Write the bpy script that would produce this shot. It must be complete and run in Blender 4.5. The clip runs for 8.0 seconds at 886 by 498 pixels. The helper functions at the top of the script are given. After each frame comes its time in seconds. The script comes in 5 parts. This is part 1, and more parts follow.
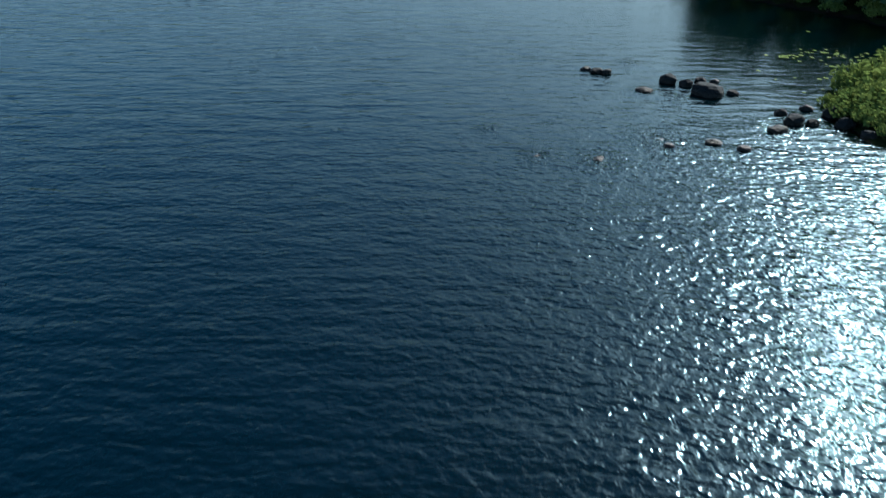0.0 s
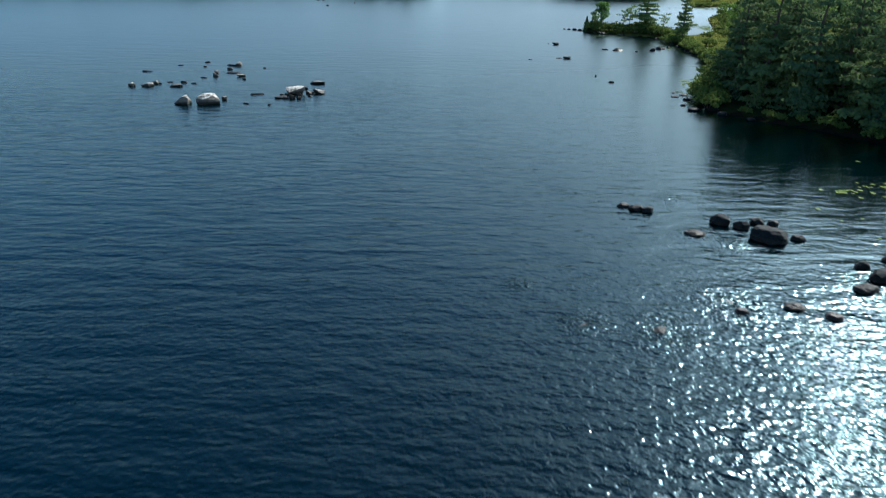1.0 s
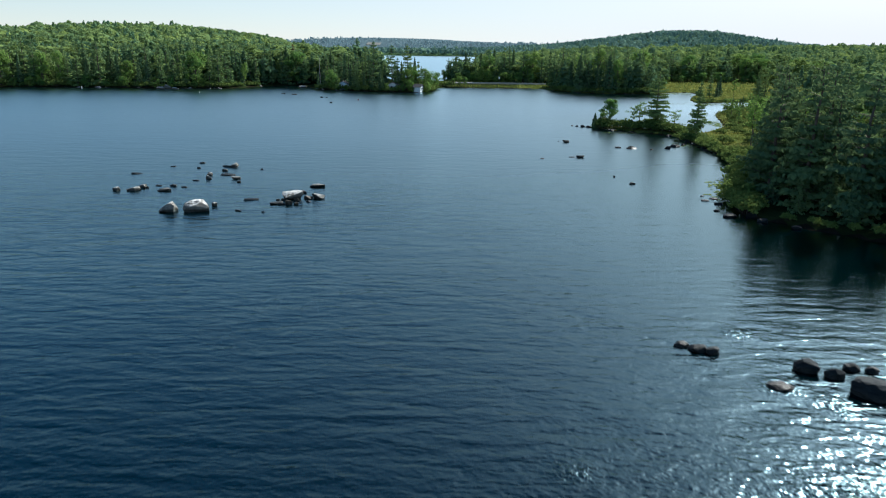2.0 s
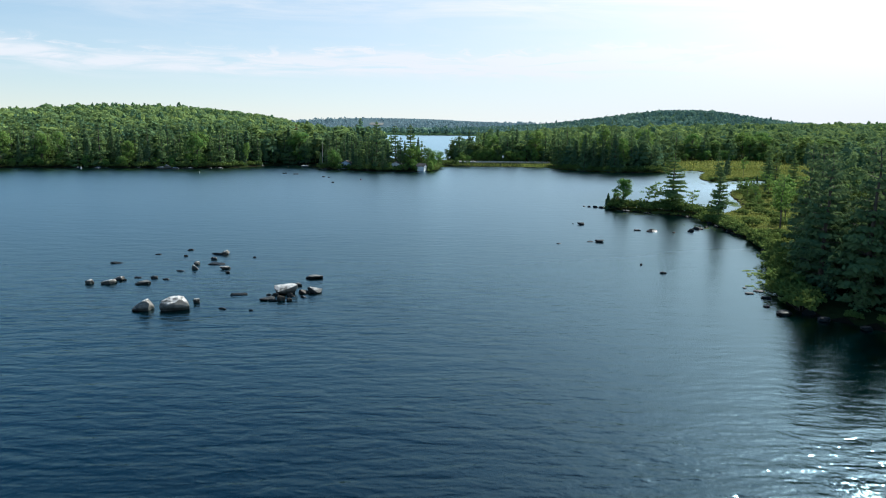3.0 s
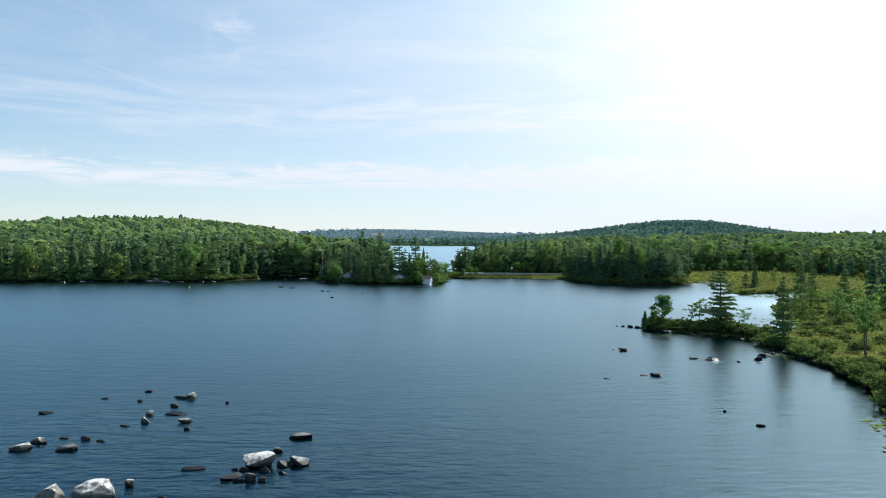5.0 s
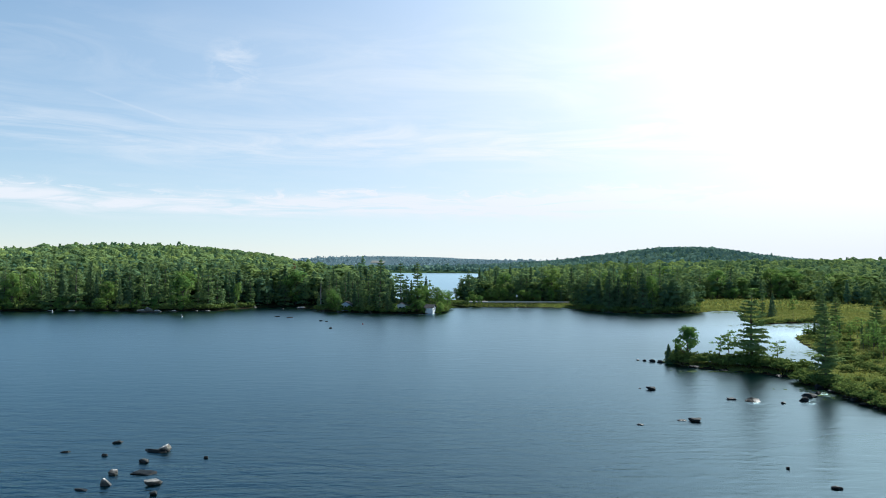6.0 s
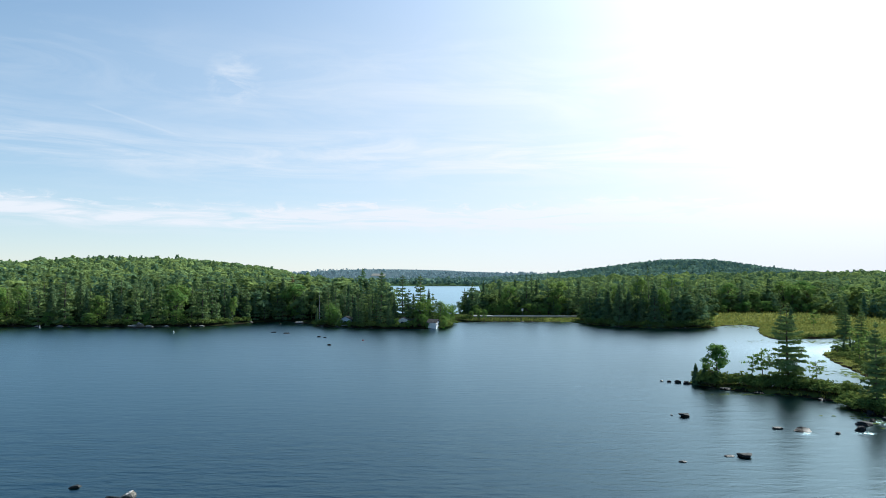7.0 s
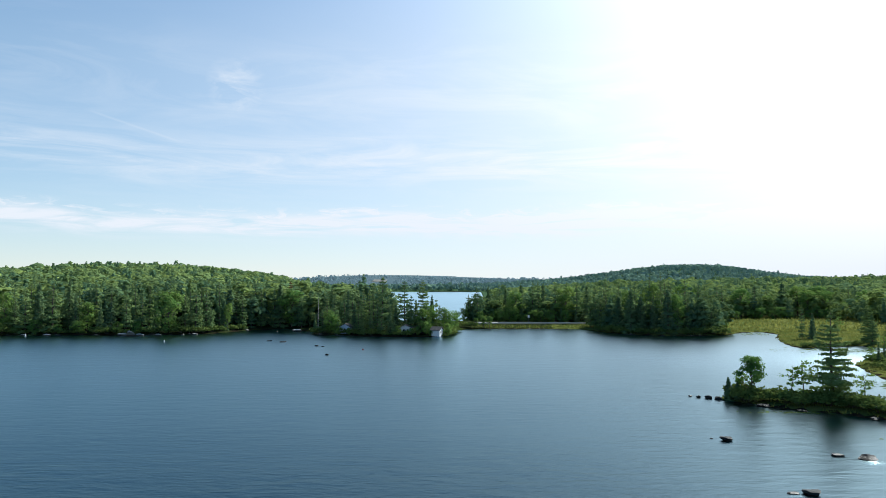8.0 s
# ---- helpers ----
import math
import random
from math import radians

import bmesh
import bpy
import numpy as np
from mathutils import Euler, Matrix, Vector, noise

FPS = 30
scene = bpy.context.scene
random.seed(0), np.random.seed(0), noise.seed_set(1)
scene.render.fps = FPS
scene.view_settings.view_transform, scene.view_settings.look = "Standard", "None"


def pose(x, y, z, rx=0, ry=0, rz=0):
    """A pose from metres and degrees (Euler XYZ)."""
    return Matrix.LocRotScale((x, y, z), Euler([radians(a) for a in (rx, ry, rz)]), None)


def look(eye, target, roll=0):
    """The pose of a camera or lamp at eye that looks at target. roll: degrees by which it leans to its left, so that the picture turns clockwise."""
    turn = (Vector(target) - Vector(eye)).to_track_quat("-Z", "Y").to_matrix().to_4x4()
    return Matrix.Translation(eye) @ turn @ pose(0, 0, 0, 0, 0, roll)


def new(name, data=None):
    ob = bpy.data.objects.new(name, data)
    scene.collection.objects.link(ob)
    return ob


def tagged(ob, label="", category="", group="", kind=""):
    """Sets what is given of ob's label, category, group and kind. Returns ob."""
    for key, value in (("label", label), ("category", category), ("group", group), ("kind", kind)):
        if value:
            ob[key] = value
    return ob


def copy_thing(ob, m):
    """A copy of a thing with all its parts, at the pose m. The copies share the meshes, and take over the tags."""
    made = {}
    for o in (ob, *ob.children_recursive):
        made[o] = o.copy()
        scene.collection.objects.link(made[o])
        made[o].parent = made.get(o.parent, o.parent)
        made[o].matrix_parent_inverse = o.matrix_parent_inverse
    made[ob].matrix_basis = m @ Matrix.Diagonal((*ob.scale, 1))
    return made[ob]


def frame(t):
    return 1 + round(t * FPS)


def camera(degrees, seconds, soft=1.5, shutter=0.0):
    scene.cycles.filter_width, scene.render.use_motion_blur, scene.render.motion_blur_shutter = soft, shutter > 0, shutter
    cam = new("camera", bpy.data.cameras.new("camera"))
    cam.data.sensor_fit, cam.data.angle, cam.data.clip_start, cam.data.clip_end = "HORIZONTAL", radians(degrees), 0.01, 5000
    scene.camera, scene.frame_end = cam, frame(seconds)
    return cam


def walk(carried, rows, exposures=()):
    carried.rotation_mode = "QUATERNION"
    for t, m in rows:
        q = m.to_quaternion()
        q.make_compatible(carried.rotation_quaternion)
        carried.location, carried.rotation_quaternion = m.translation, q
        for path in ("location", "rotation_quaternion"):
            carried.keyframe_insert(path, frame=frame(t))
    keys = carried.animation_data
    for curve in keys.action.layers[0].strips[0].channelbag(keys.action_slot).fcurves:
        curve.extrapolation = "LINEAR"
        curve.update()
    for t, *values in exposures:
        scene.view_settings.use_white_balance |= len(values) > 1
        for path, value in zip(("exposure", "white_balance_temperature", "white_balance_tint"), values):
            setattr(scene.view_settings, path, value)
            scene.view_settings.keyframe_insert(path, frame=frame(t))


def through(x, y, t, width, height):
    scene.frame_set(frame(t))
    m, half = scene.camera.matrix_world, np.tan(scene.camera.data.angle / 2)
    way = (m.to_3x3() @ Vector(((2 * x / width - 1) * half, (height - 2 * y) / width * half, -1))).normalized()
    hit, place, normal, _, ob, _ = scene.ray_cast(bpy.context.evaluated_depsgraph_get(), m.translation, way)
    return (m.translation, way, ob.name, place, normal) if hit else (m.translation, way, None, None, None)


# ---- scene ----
cam = camera(66.4, 8.0, soft=0.85, shutter=0.3)
PATH = [
    (0, (0.697, 0.785, 18.26), (0.69, 2.481, 17.199), 0.4),
    (0.5, (-0.008, 5.339, 18.26), (-0.018, 7.105, 17.322), 0.9),
    (1, (-0.74, 10.04, 18.235), (-0.753, 11.869, 17.425), 0.9),
    (1.5, (-1.431, 14.857, 18.244), (-1.447, 16.735, 17.558), 0.8),
    (3, (-3.42, 29.541, 18.186), (-3.446, 31.51, 17.834), 0.5),
    (3.5, (-4.116, 34.382, 18.192), (-4.144, 36.365, 17.937), 0.4),
    (4, (-4.895, 39.207, 18.206), (-4.923, 41.199, 18.038), 0.4),
    (4.5, (-5.624, 43.985, 18.204), (-5.653, 45.983, 18.112), 0.3),
    (6, (-7.83, 58.575, 18.244), (-7.86, 60.574, 18.293), 0.2),
    (6.5, (-8.54, 63.476, 18.271), (-8.57, 65.475, 18.343), 0.1),
    (7, (-9.152, 68.49, 18.266), (-9.183, 70.488, 18.353), 0.1),
    (7.5, (-9.629, 73.708, 18.229), (-9.663, 75.705, 18.325), 0.1),
    (8, (-10.153, 79.08, 18.201), (-10.188, 81.077, 18.305), 0.0),
]
walk(cam, [(t, look(eye, target, roll)) for t, eye, target, roll in PATH], [(0, 0.3, 5500, 3), (8, 0.3, 5500, 3)])

# ---- daylight: sun ahead and to the right, thin high cloud ----
SUN_AZ, SUN_EL = 46.0, 41.0       # degrees clockwise from +y, and above the horizon
SUN_WAY = Vector((math.sin(radians(SUN_AZ)) * math.cos(radians(SUN_EL)), math.cos(radians(SUN_AZ)) * math.cos(radians(SUN_EL)), math.sin(radians(SUN_EL))))
sun = new("sun", bpy.data.lights.new("sun", "SUN"))
sun.data.energy, sun.data.angle, sun.data.color = 5.6, radians(0.8), (1.0, 0.89, 0.74)
sun.matrix_world = look(SUN_WAY * 100, (0, 0, 0))


class Nodes:
    """Short hand for a node tree."""

    def __init__(self, tree):
        self.tree = tree
        tree.nodes.clear()

    def add(self, kind, values=(), **settings):
        node = self.tree.nodes.new(kind)
        for key, value in settings.items():
            setattr(node, key, value)
        for key, value in dict(values).items():
            socket = node.inputs[key]
            if isinstance(value, bpy.types.NodeSocket):
                self.tree.links.new(value, socket)
            else:
                socket.default_value = value
        return node

    def math(self, op, a, b=0.0, clamp=False):
        return self.add("ShaderNodeMath", {0: a, 1: b}, operation=op, use_clamp=clamp).outputs[0]

    def mix(self, fac, a, b, blend="MIX"):
        return self.add("ShaderNodeMix", {0: fac, 6: a, 7: b}, data_type="RGBA", blend_type=blend).outputs[2]

    def ramp(self, fac, stops):
        node = self.add("ShaderNodeValToRGB", {0: fac})
        ends = node.color_ramp.elements
        for i, (at, col) in enumerate(stops):
            el = ends[i] if i < 2 else ends.new(at)
            el.position = at
            el.color = (*col, 1) if isinstance(col, tuple) else (col, col, col, 1)
        return node.outputs[0]

    def noise(self, vector, scale, detail=3.0, rough=0.55, distortion=0.0):
        return self.add("ShaderNodeTexNoise", {"Vector": vector, "Scale": scale, "Detail": detail, "Roughness": rough, "Distortion": distortion}).outputs[0]

    def stretch(self, vector, scale, turn=0.0):
        return self.add("ShaderNodeMapping", {"Vector": vector, "Scale": scale, "Rotation": (0, 0, radians(turn))}).outputs[0]


def make_world():
    world = bpy.data.worlds.new("sky")
    scene.world = world
    world.use_nodes = True
    n = Nodes(world.node_tree)
    sky = n.add("ShaderNodeTexSky", sky_type="NISHITA", sun_disc=False, sun_elevation=radians(SUN_EL), sun_rotation=radians(SUN_AZ), air_density=1.0, dust_density=0.0, ozone_density=2.2)
    way = n.add("ShaderNodeTexCoord").outputs["Generated"]
    xyz = n.add("ShaderNodeSeparateXYZ", {0: way})
    up = n.math("MAXIMUM", xyz.outputs[2], 0.03)
    flat = n.add("ShaderNodeCombineXYZ", {0: n.math("DIVIDE", xyz.outputs[0], up), 1: n.math("DIVIDE", xyz.outputs[1], up)}).outputs[0]
    # thin cirrus: one bright ragged bank low down, a fainter one above it, and a thin uneven sheet
    sway = n.math("MULTIPLY", n.math("SUBTRACT", n.noise(n.stretch(way, (3.0, 3.0, 2.0)), 1.0, 4, 0.55), 0.5), 0.05)
    high = n.math("ADD", xyz.outputs[2], sway)

    def bank(at, thick, stretch, low, full, amount):
        """A bank of cloud round one height: at and thick as sines of the elevation."""
        off = n.math("DIVIDE", n.math("SUBTRACT", high, at), thick)
        shape = n.math("POWER", 2.718, n.math("MULTIPLY", n.math("MULTIPLY", off, off), -1.0))
        grain = n.ramp(n.noise(n.stretch(way, stretch), 1.0, 7, 0.62, 0.9), [(low, 0.0), (full, 1.0)])
        return n.math("MULTIPLY", n.math("MULTIPLY", shape, grain), amount)

    bands = n.math("ADD", bank(0.088, 0.014, (8, 8, 75), 0.34, 0.62, 0.75), n.math("ADD", bank(0.175, 0.035, (5, 5, 42), 0.40, 0.72, 0.42), bank(0.27, 0.06, (4, 4, 22), 0.44, 0.78, 0.22)))
    puffs = bank(0.105, 0.008, (22, 22, 90), 0.52, 0.68, 0.5)
    # the veil scatters the sun's light forward: whiter and brighter towards the sun
    dot = n.add("ShaderNodeVectorMath", {0: way, 1: SUN_WAY}, operation="DOT_PRODUCT").outputs["Value"]
    near = n.math("MAXIMUM", dot, 0.0)
    # one small wisp of cirrus and an old vapour trail
    def bearing(az, el):
        return Vector((math.sin(radians(az)) * math.cos(radians(el)), math.cos(radians(az)) * math.cos(radians(el)), math.sin(radians(el))))

    def along(v):
        return n.add("ShaderNodeVectorMath", {0: way, 1: v}, operation="DOT_PRODUCT").outputs["Value"]

    tuft = n.math("MULTIPLY", n.ramp(n.math("MULTIPLY", n.math("SUBTRACT", along(bearing(-18.2, 15.9)), 0.9991), 1110.0), [(0.0, 0.0), (0.95, 0.6)]), n.ramp(n.noise(n.stretch(way, (14, 14, 45)), 1.0, 5, 0.6, 0.8), [(0.46, 0.0), (0.75, 0.7)]))
    line = bearing(-28.0, 12.7).cross(bearing(-22.5, 11.2)).normalized()
    trail = n.math("MULTIPLY", n.ramp(n.math("MULTIPLY", n.math("ABSOLUTE", along(line)), 400.0), [(0.0, 0.10), (0.9, 0.0)]), n.ramp(n.math("MULTIPLY", n.math("SUBTRACT", along(bearing(-25.6, 12.0)), 0.998), 500.0), [(0.1, 0.0), (0.5, 1.0)]))
    bands = n.math("ADD", bands, n.math("ADD", tuft, trail))
    veil = n.math("ADD", n.math("ADD", bands, puffs), n.math("MULTIPLY", n.ramp(xyz.outputs[2], [(0.0, 0.46), (0.13, 0.27), (0.30, 0.17), (0.45, 0.06), (0.62, 0.0)]), 1.0))
    path = n.ramp(xyz.outputs[2], [(0.0, 1.0), (0.3, 0.9), (0.48, 0.32), (0.75, 0.06)])
    veil = n.math("ADD", veil, n.math("MULTIPLY", n.math("POWER", near, 2.0), path), True)
    pale = n.mix(veil, n.mix(1.0, sky.outputs[0], n.ramp(xyz.outputs[2], [(0.02, (0.88, 0.85, 0.82)), (0.3, (0.74, 0.95, 0.92)), (0.45, (0.44, 0.86, 0.95)), (0.62, (0.26, 0.72, 0.88)), (0.92, (0.11, 0.38, 0.50))]), "MULTIPLY"), (7.3, 6.75, 6.5, 1))
    # the veil glows on the sun's side, with an unseen brighter band added below the sun to brighten the water; the
    # thick air at the horizon dulls it
    glow = n.math("ADD", n.math("MULTIPLY", n.math("POWER", near, 7.0), 6.0), n.math("MULTIPLY", n.math("POWER", near, 26.0), 22.0))
    glow = n.math("MULTIPLY", glow, n.ramp(xyz.outputs[2], [(0.02, 0.16), (0.10, 0.72), (0.34, 0.72), (0.44, 1.0), (0.58, 0.6), (0.75, 0.1)]))
    glow = n.math("ADD", glow, n.math("MULTIPLY", n.math("POWER", near, 110.0), 36.0))   # the aureole round the sun, added to whiten the glitter
    total = n.mix(1.0, pale, n.mix(1.0, (2.5, 2.1, 1.85, 1), glow, "MULTIPLY"), "ADD")
    bg = n.add("ShaderNodeBackground", {"Color": total, "Strength": 0.105})
    out = n.add("ShaderNodeOutputWorld", {"Surface": bg.outputs[0]})


make_world()


# ---- materials ----
def material(name):
    mat = bpy.data.materials.new(name)
    mat.use_nodes = True
    return mat, Nodes(mat.node_tree)


def finish(n, shader):
    n.add("ShaderNodeOutputMaterial", {"Surface": shader})


def solid(name, dark, light, rough=0.8, scale=3.0, bump=0.02, metal=0.0, bump_scale=None, sheen=0.5):
    """Two tones mixed by noise at two scales, with fine relief, in object space."""
    mat, n = material(name)
    at = n.add("ShaderNodeTexCoord").outputs["Object"]
    big, small = n.noise(at, scale, 4), n.noise(at, scale * 9, 3)
    tone = n.ramp(n.math("ADD", n.math("MULTIPLY", big, 0.65), n.math("MULTIPLY", small, 0.35)), [(0.35, dark), (0.65, light)])
    relief = n.add("ShaderNodeBump", {"Strength": 0.6, "Distance": bump, "Height": n.noise(at, (bump_scale or scale * 12), 4)}).outputs[0]
    finish(n, n.add("ShaderNodeBsdfPrincipled", {"Base Color": tone, "Roughness": rough, "Metallic": metal, "Specular IOR Level": sheen, "Normal": relief}).outputs[0])
    return mat


def leaves(name, dark, light, tip, through=0.35, source="object", mottle=0.45):
    """Foliage: tone differs from plant to plant and from leaf to leaf; light passes partly through."""
    mat, n = material(name)
    leaf = n.add("ShaderNodeNewGeometry").outputs["Random Per Island"]
    plant = n.add("ShaderNodeObjectInfo").outputs["Random"] if source == "object" else n.add("ShaderNodeAttribute", attribute_name="tone").outputs["Fac"]
    base = n.mix(plant, (*dark, 1), (*light, 1))
    col = n.mix(n.math("MULTIPLY", n.math("POWER", leaf, 2.0), mottle), base, (*tip, 1))
    front = n.add("ShaderNodeBsdfDiffuse", {"Color": col})
    back = n.add("ShaderNodeBsdfTranslucent", {"Color": n.mix(0.5, col, (*tip, 1))})
    finish(n, n.add("ShaderNodeMixShader", {0: through, 1: front.outputs[0], 2: back.outputs[0]}).outputs[0])
    return mat


def make_water():
    mat, n = material("lake_water")
    at = n.add("ShaderNodeNewGeometry").outputs["Position"]
    calm = n.ramp(n.noise(n.stretch(at, (0.010, 0.028, 1), 10), 1.0, 3, 0.5), [(0.35, 0.6), (0.65, 1.0)])
    # the far end and the coves under the east bank lie sheltered from the wind
    place = n.add("ShaderNodeSeparateXYZ", {0: at})
    drift = n.math("MULTIPLY", n.noise(at, 0.02, 2), 30.0)
    far = n.ramp(n.math("DIVIDE", n.math("ADD", place.outputs[1], drift), 300.0), [(0.33, 1.0), (0.6, 0.6)])
    south = n.math("MAXIMUM", n.math("SUBTRACT", 95.0, place.outputs[1]), 0.0)
    north = n.math("MAXIMUM", n.math("SUBTRACT", place.outputs[1], 95.0), 0.0)
    lee = n.math("SUBTRACT", place.outputs[0], n.math("ADD", n.math("MULTIPLY", south, 0.45), n.math("MULTIPLY", north, 0.27)))
    cove = n.ramp(n.math("DIVIDE", n.math("ADD", lee, drift), 100.0), [(0.12, 1.0), (0.36, 0.27)])
    near = n.ramp(n.math("DIVIDE", n.math("ADD", place.outputs[1], drift), 300.0), [(0.22, 0.0), (0.55, 1.0)])
    ruffle = n.math("ADD", 0.12, n.math("MULTIPLY", n.math("MULTIPLY", near, n.math("SUBTRACT", cove, 0.27)), 0.3))   # ripples too small to see one by one
    calm = n.math("MULTIPLY", calm, n.math("MULTIPLY", far, cove))
    gust = n.ramp(n.math("DIVIDE", n.math("ADD", place.outputs[0], n.math("MULTIPLY", drift, 0.3)), 30.0), [(0.0, 0.5), (0.8, 1.0)])   # a catspaw towards the east bank
    gust = n.math("MULTIPLY", gust, n.ramp(n.math("DIVIDE", place.outputs[1], 100.0), [(0.40, 1.0), (0.52, 0.3)]))
    # wavelets break up round the rocks that lie just under the surface
    broken = 0.0
    for x, y, r in ((16.8, 54.8, 1.8), (18.8, 52.6, 1.6), (17.3, 62.3, 1.6), (3.6, 46.2, 1.5), (6.7, 41.8, 2.2), (10.8, 41.0, 2.6), (15.3, 44.3, 3.2), (24.6, 46.6, 3.0), (40.5, 176.5, 5.0), (45.0, 157.5, 4.0), (33.0, 104.0, 4.0), (32.6, 150.4, 1.6), (39.8, 150.8, 1.6)):
        away = n.add("ShaderNodeVectorMath", {0: at, 1: (x, y, 0)}, operation="DISTANCE").outputs["Value"]
        broken = n.math("MAXIMUM", n.math("SUBTRACT", 1.0, n.math("DIVIDE", away, r)), broken)
    pond = n.add("ShaderNodeVectorMath", {0: at, 1: (86, 240, 0)}, operation="DISTANCE").outputs["Value"]
    pond = n.math("MAXIMUM", n.math("SUBTRACT", 1.0, n.math("DIVIDE", pond, 66.0)), 0.0)
    broken = n.math("MAXIMUM", broken, n.math("MULTIPLY", pond, 0.45))
    ruffle = n.math("ADD", ruffle, n.math("MULTIPLY", n.math("SUBTRACT", 1.0, cove), n.math("ADD", 0.08, n.math("MULTIPLY", near, 0.16))))
    ruffle = n.math("ADD", ruffle, n.math("MULTIPLY", pond, 0.12))
    swell = n.noise(n.stretch(at, (0.16, 0.52, 1), -7), 1.0, 2, 0.5, 0.3)
    ripple = n.noise(n.stretch(at, (0.45, 1.35, 1), -12), 1.0, 3, 0.5, 0.5)
    chop = n.noise(n.stretch(at, (1.9, 2.9, 1), 20), 1.0, 1.8, 0.5, 0.4)
    small = n.noise(n.stretch(at, (3.2, 4.4, 1), -35), 1.0, 1.5, 0.5, 0.3)
    height = n.math("ADD", n.math("MULTIPLY", swell, 0.22), n.math("MULTIPLY", ripple, 0.16))
    height = n.math("ADD", height, n.math("MULTIPLY", n.math("MULTIPLY", chop, gust), 0.18))
    height = n.math("MULTIPLY", height, calm)
    height = n.math("ADD", height, n.math("MULTIPLY", small, n.math("ADD", n.math("MULTIPLY", gust, 0.02), n.math("MULTIPLY", broken, 0.15))))
    relief = n.add("ShaderNodeBump", {"Strength": 1.0, "Distance": 1.0, "Height": height}).outputs[0]
    gentle = n.add("ShaderNodeBump", {"Strength": 1.0, "Distance": 0.46, "Height": height}).outputs[0]
    fresnel = n.add("ShaderNodeFresnel", {"IOR": 1.54, "Normal": gentle}).outputs[0]
    tint = n.mix(n.add("ShaderNodeMapRange", {0: fresnel, 1: 0.08, 2: 0.6, 3: 0.0, 4: 1.0}).outputs[0], (0.59, 0.89, 1.0, 1), (0.74, 0.935, 1.0, 1))
    gloss = n.add("ShaderNodeBsdfGlossy", {"Color": tint, "Roughness": ruffle, "Normal": relief}, distribution="BECKMANN").outputs[0]
    deep = n.add("ShaderNodeBsdfDiffuse", {"Color": (0.0002, 0.0044, 0.0062, 1)}).outputs[0]
    clear = n.add("ShaderNodeBsdfTransparent", {"Color": (0.62, 0.58, 0.48, 1)}).outputs[0]
    body = n.add("ShaderNodeMixShader", {0: 0.3, 1: deep, 2: clear}).outputs[0]
    finish(n, n.add("ShaderNodeMixShader", {0: fresnel, 1: body, 2: gloss}).outputs[0])
    return mat


def make_rock(name, dark, light, cap):
    """Granite: grey body, paler on upward faces higher up, dark wet band at the waterline."""
    mat, n = material(name)
    co = n.add("ShaderNodeTexCoord").outputs["Object"]
    geo = n.add("ShaderNodeNewGeometry")
    big, small = n.noise(co, 1.3, 5, 0.6), n.noise(co, 14.0, 4, 0.6)
    tone = n.ramp(n.math("ADD", n.math("MULTIPLY", big, 0.6), n.math("MULTIPLY", small, 0.4)), [(0.36, dark), (0.64, light)])
    up = n.add("ShaderNodeSeparateXYZ", {0: geo.outputs["Normal"]}).outputs[2]
    z = n.add("ShaderNodeSeparateXYZ", {0: geo.outputs["Position"]}).outputs[2]
    top = n.ramp(n.math("ADD", n.math("MULTIPLY", up, 0.7), n.math("MULTIPLY", n.noise(co, 2.2, 4), 0.6)), [(0.84, 0.0), (0.98, 1.0)])
    high = n.ramp(z, [(0.18, 0.0), (0.45, 1.0)])
    col = n.mix(n.math("MULTIPLY", top, high), tone, (*cap, 1))
    wet = n.ramp(n.math("ADD", z, n.math("MULTIPLY", n.noise(co, 3.0, 3), 0.25)), [(0.36, 1.0), (0.55, 0.0)])
    col = n.mix(wet, col, n.mix(0.75, col, (0.012, 0.013, 0.011, 1)))
    relief = n.add("ShaderNodeBump", {"Strength": 0.8, "Distance": 0.06, "Height": n.noise(co, 7.0, 6, 0.65)}).outputs[0]
    rough = n.math("SUBTRACT", 0.85, n.math("MULTIPLY", wet, 0.4))
    finish(n, n.add("ShaderNodeBsdfPrincipled", {"Base Color": col, "Roughness": rough, "Specular IOR Level": 0.2, "Normal": relief}).outputs[0])
    return mat


def make_ground(name, stops, scale, bump):
    mat, n = material(name)
    at = n.add("ShaderNodeNewGeometry").outputs["Position"]
    tone = n.ramp(n.math("ADD", n.math("MULTIPLY", n.noise(at, scale, 5), 0.6), n.math("MULTIPLY", n.noise(at, scale * 12, 4), 0.4)), stops)
    relief = n.add("ShaderNodeBump", {"Strength": 0.8, "Distance": bump, "Height": n.noise(at, scale * 20, 4)}).outputs[0]
    finish(n, n.add("ShaderNodeBsdfDiffuse", {"Color": tone, "Normal": relief}).outputs[0])
    return mat


WATER = make_water()
GRANITE = make_rock("granite", (0.075, 0.07, 0.06), (0.25, 0.235, 0.20), (0.60, 0.585, 0.55))
BROWN_ROCK = make_rock("brown_rock", (0.05, 0.038, 0.026), (0.14, 0.11, 0.08), (0.28, 0.25, 0.2))
WET_ROCK = make_rock("wet_rock", (0.022, 0.026, 0.027), (0.085, 0.088, 0.082), (0.32, 0.32, 0.30))
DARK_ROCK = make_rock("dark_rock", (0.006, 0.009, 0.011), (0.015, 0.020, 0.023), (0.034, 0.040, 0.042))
LAKE_BED = make_ground("lake_bed", [(0.35, (0.008, 0.008, 0.006)), (0.65, (0.03, 0.026, 0.018))], 0.4, 0.1)
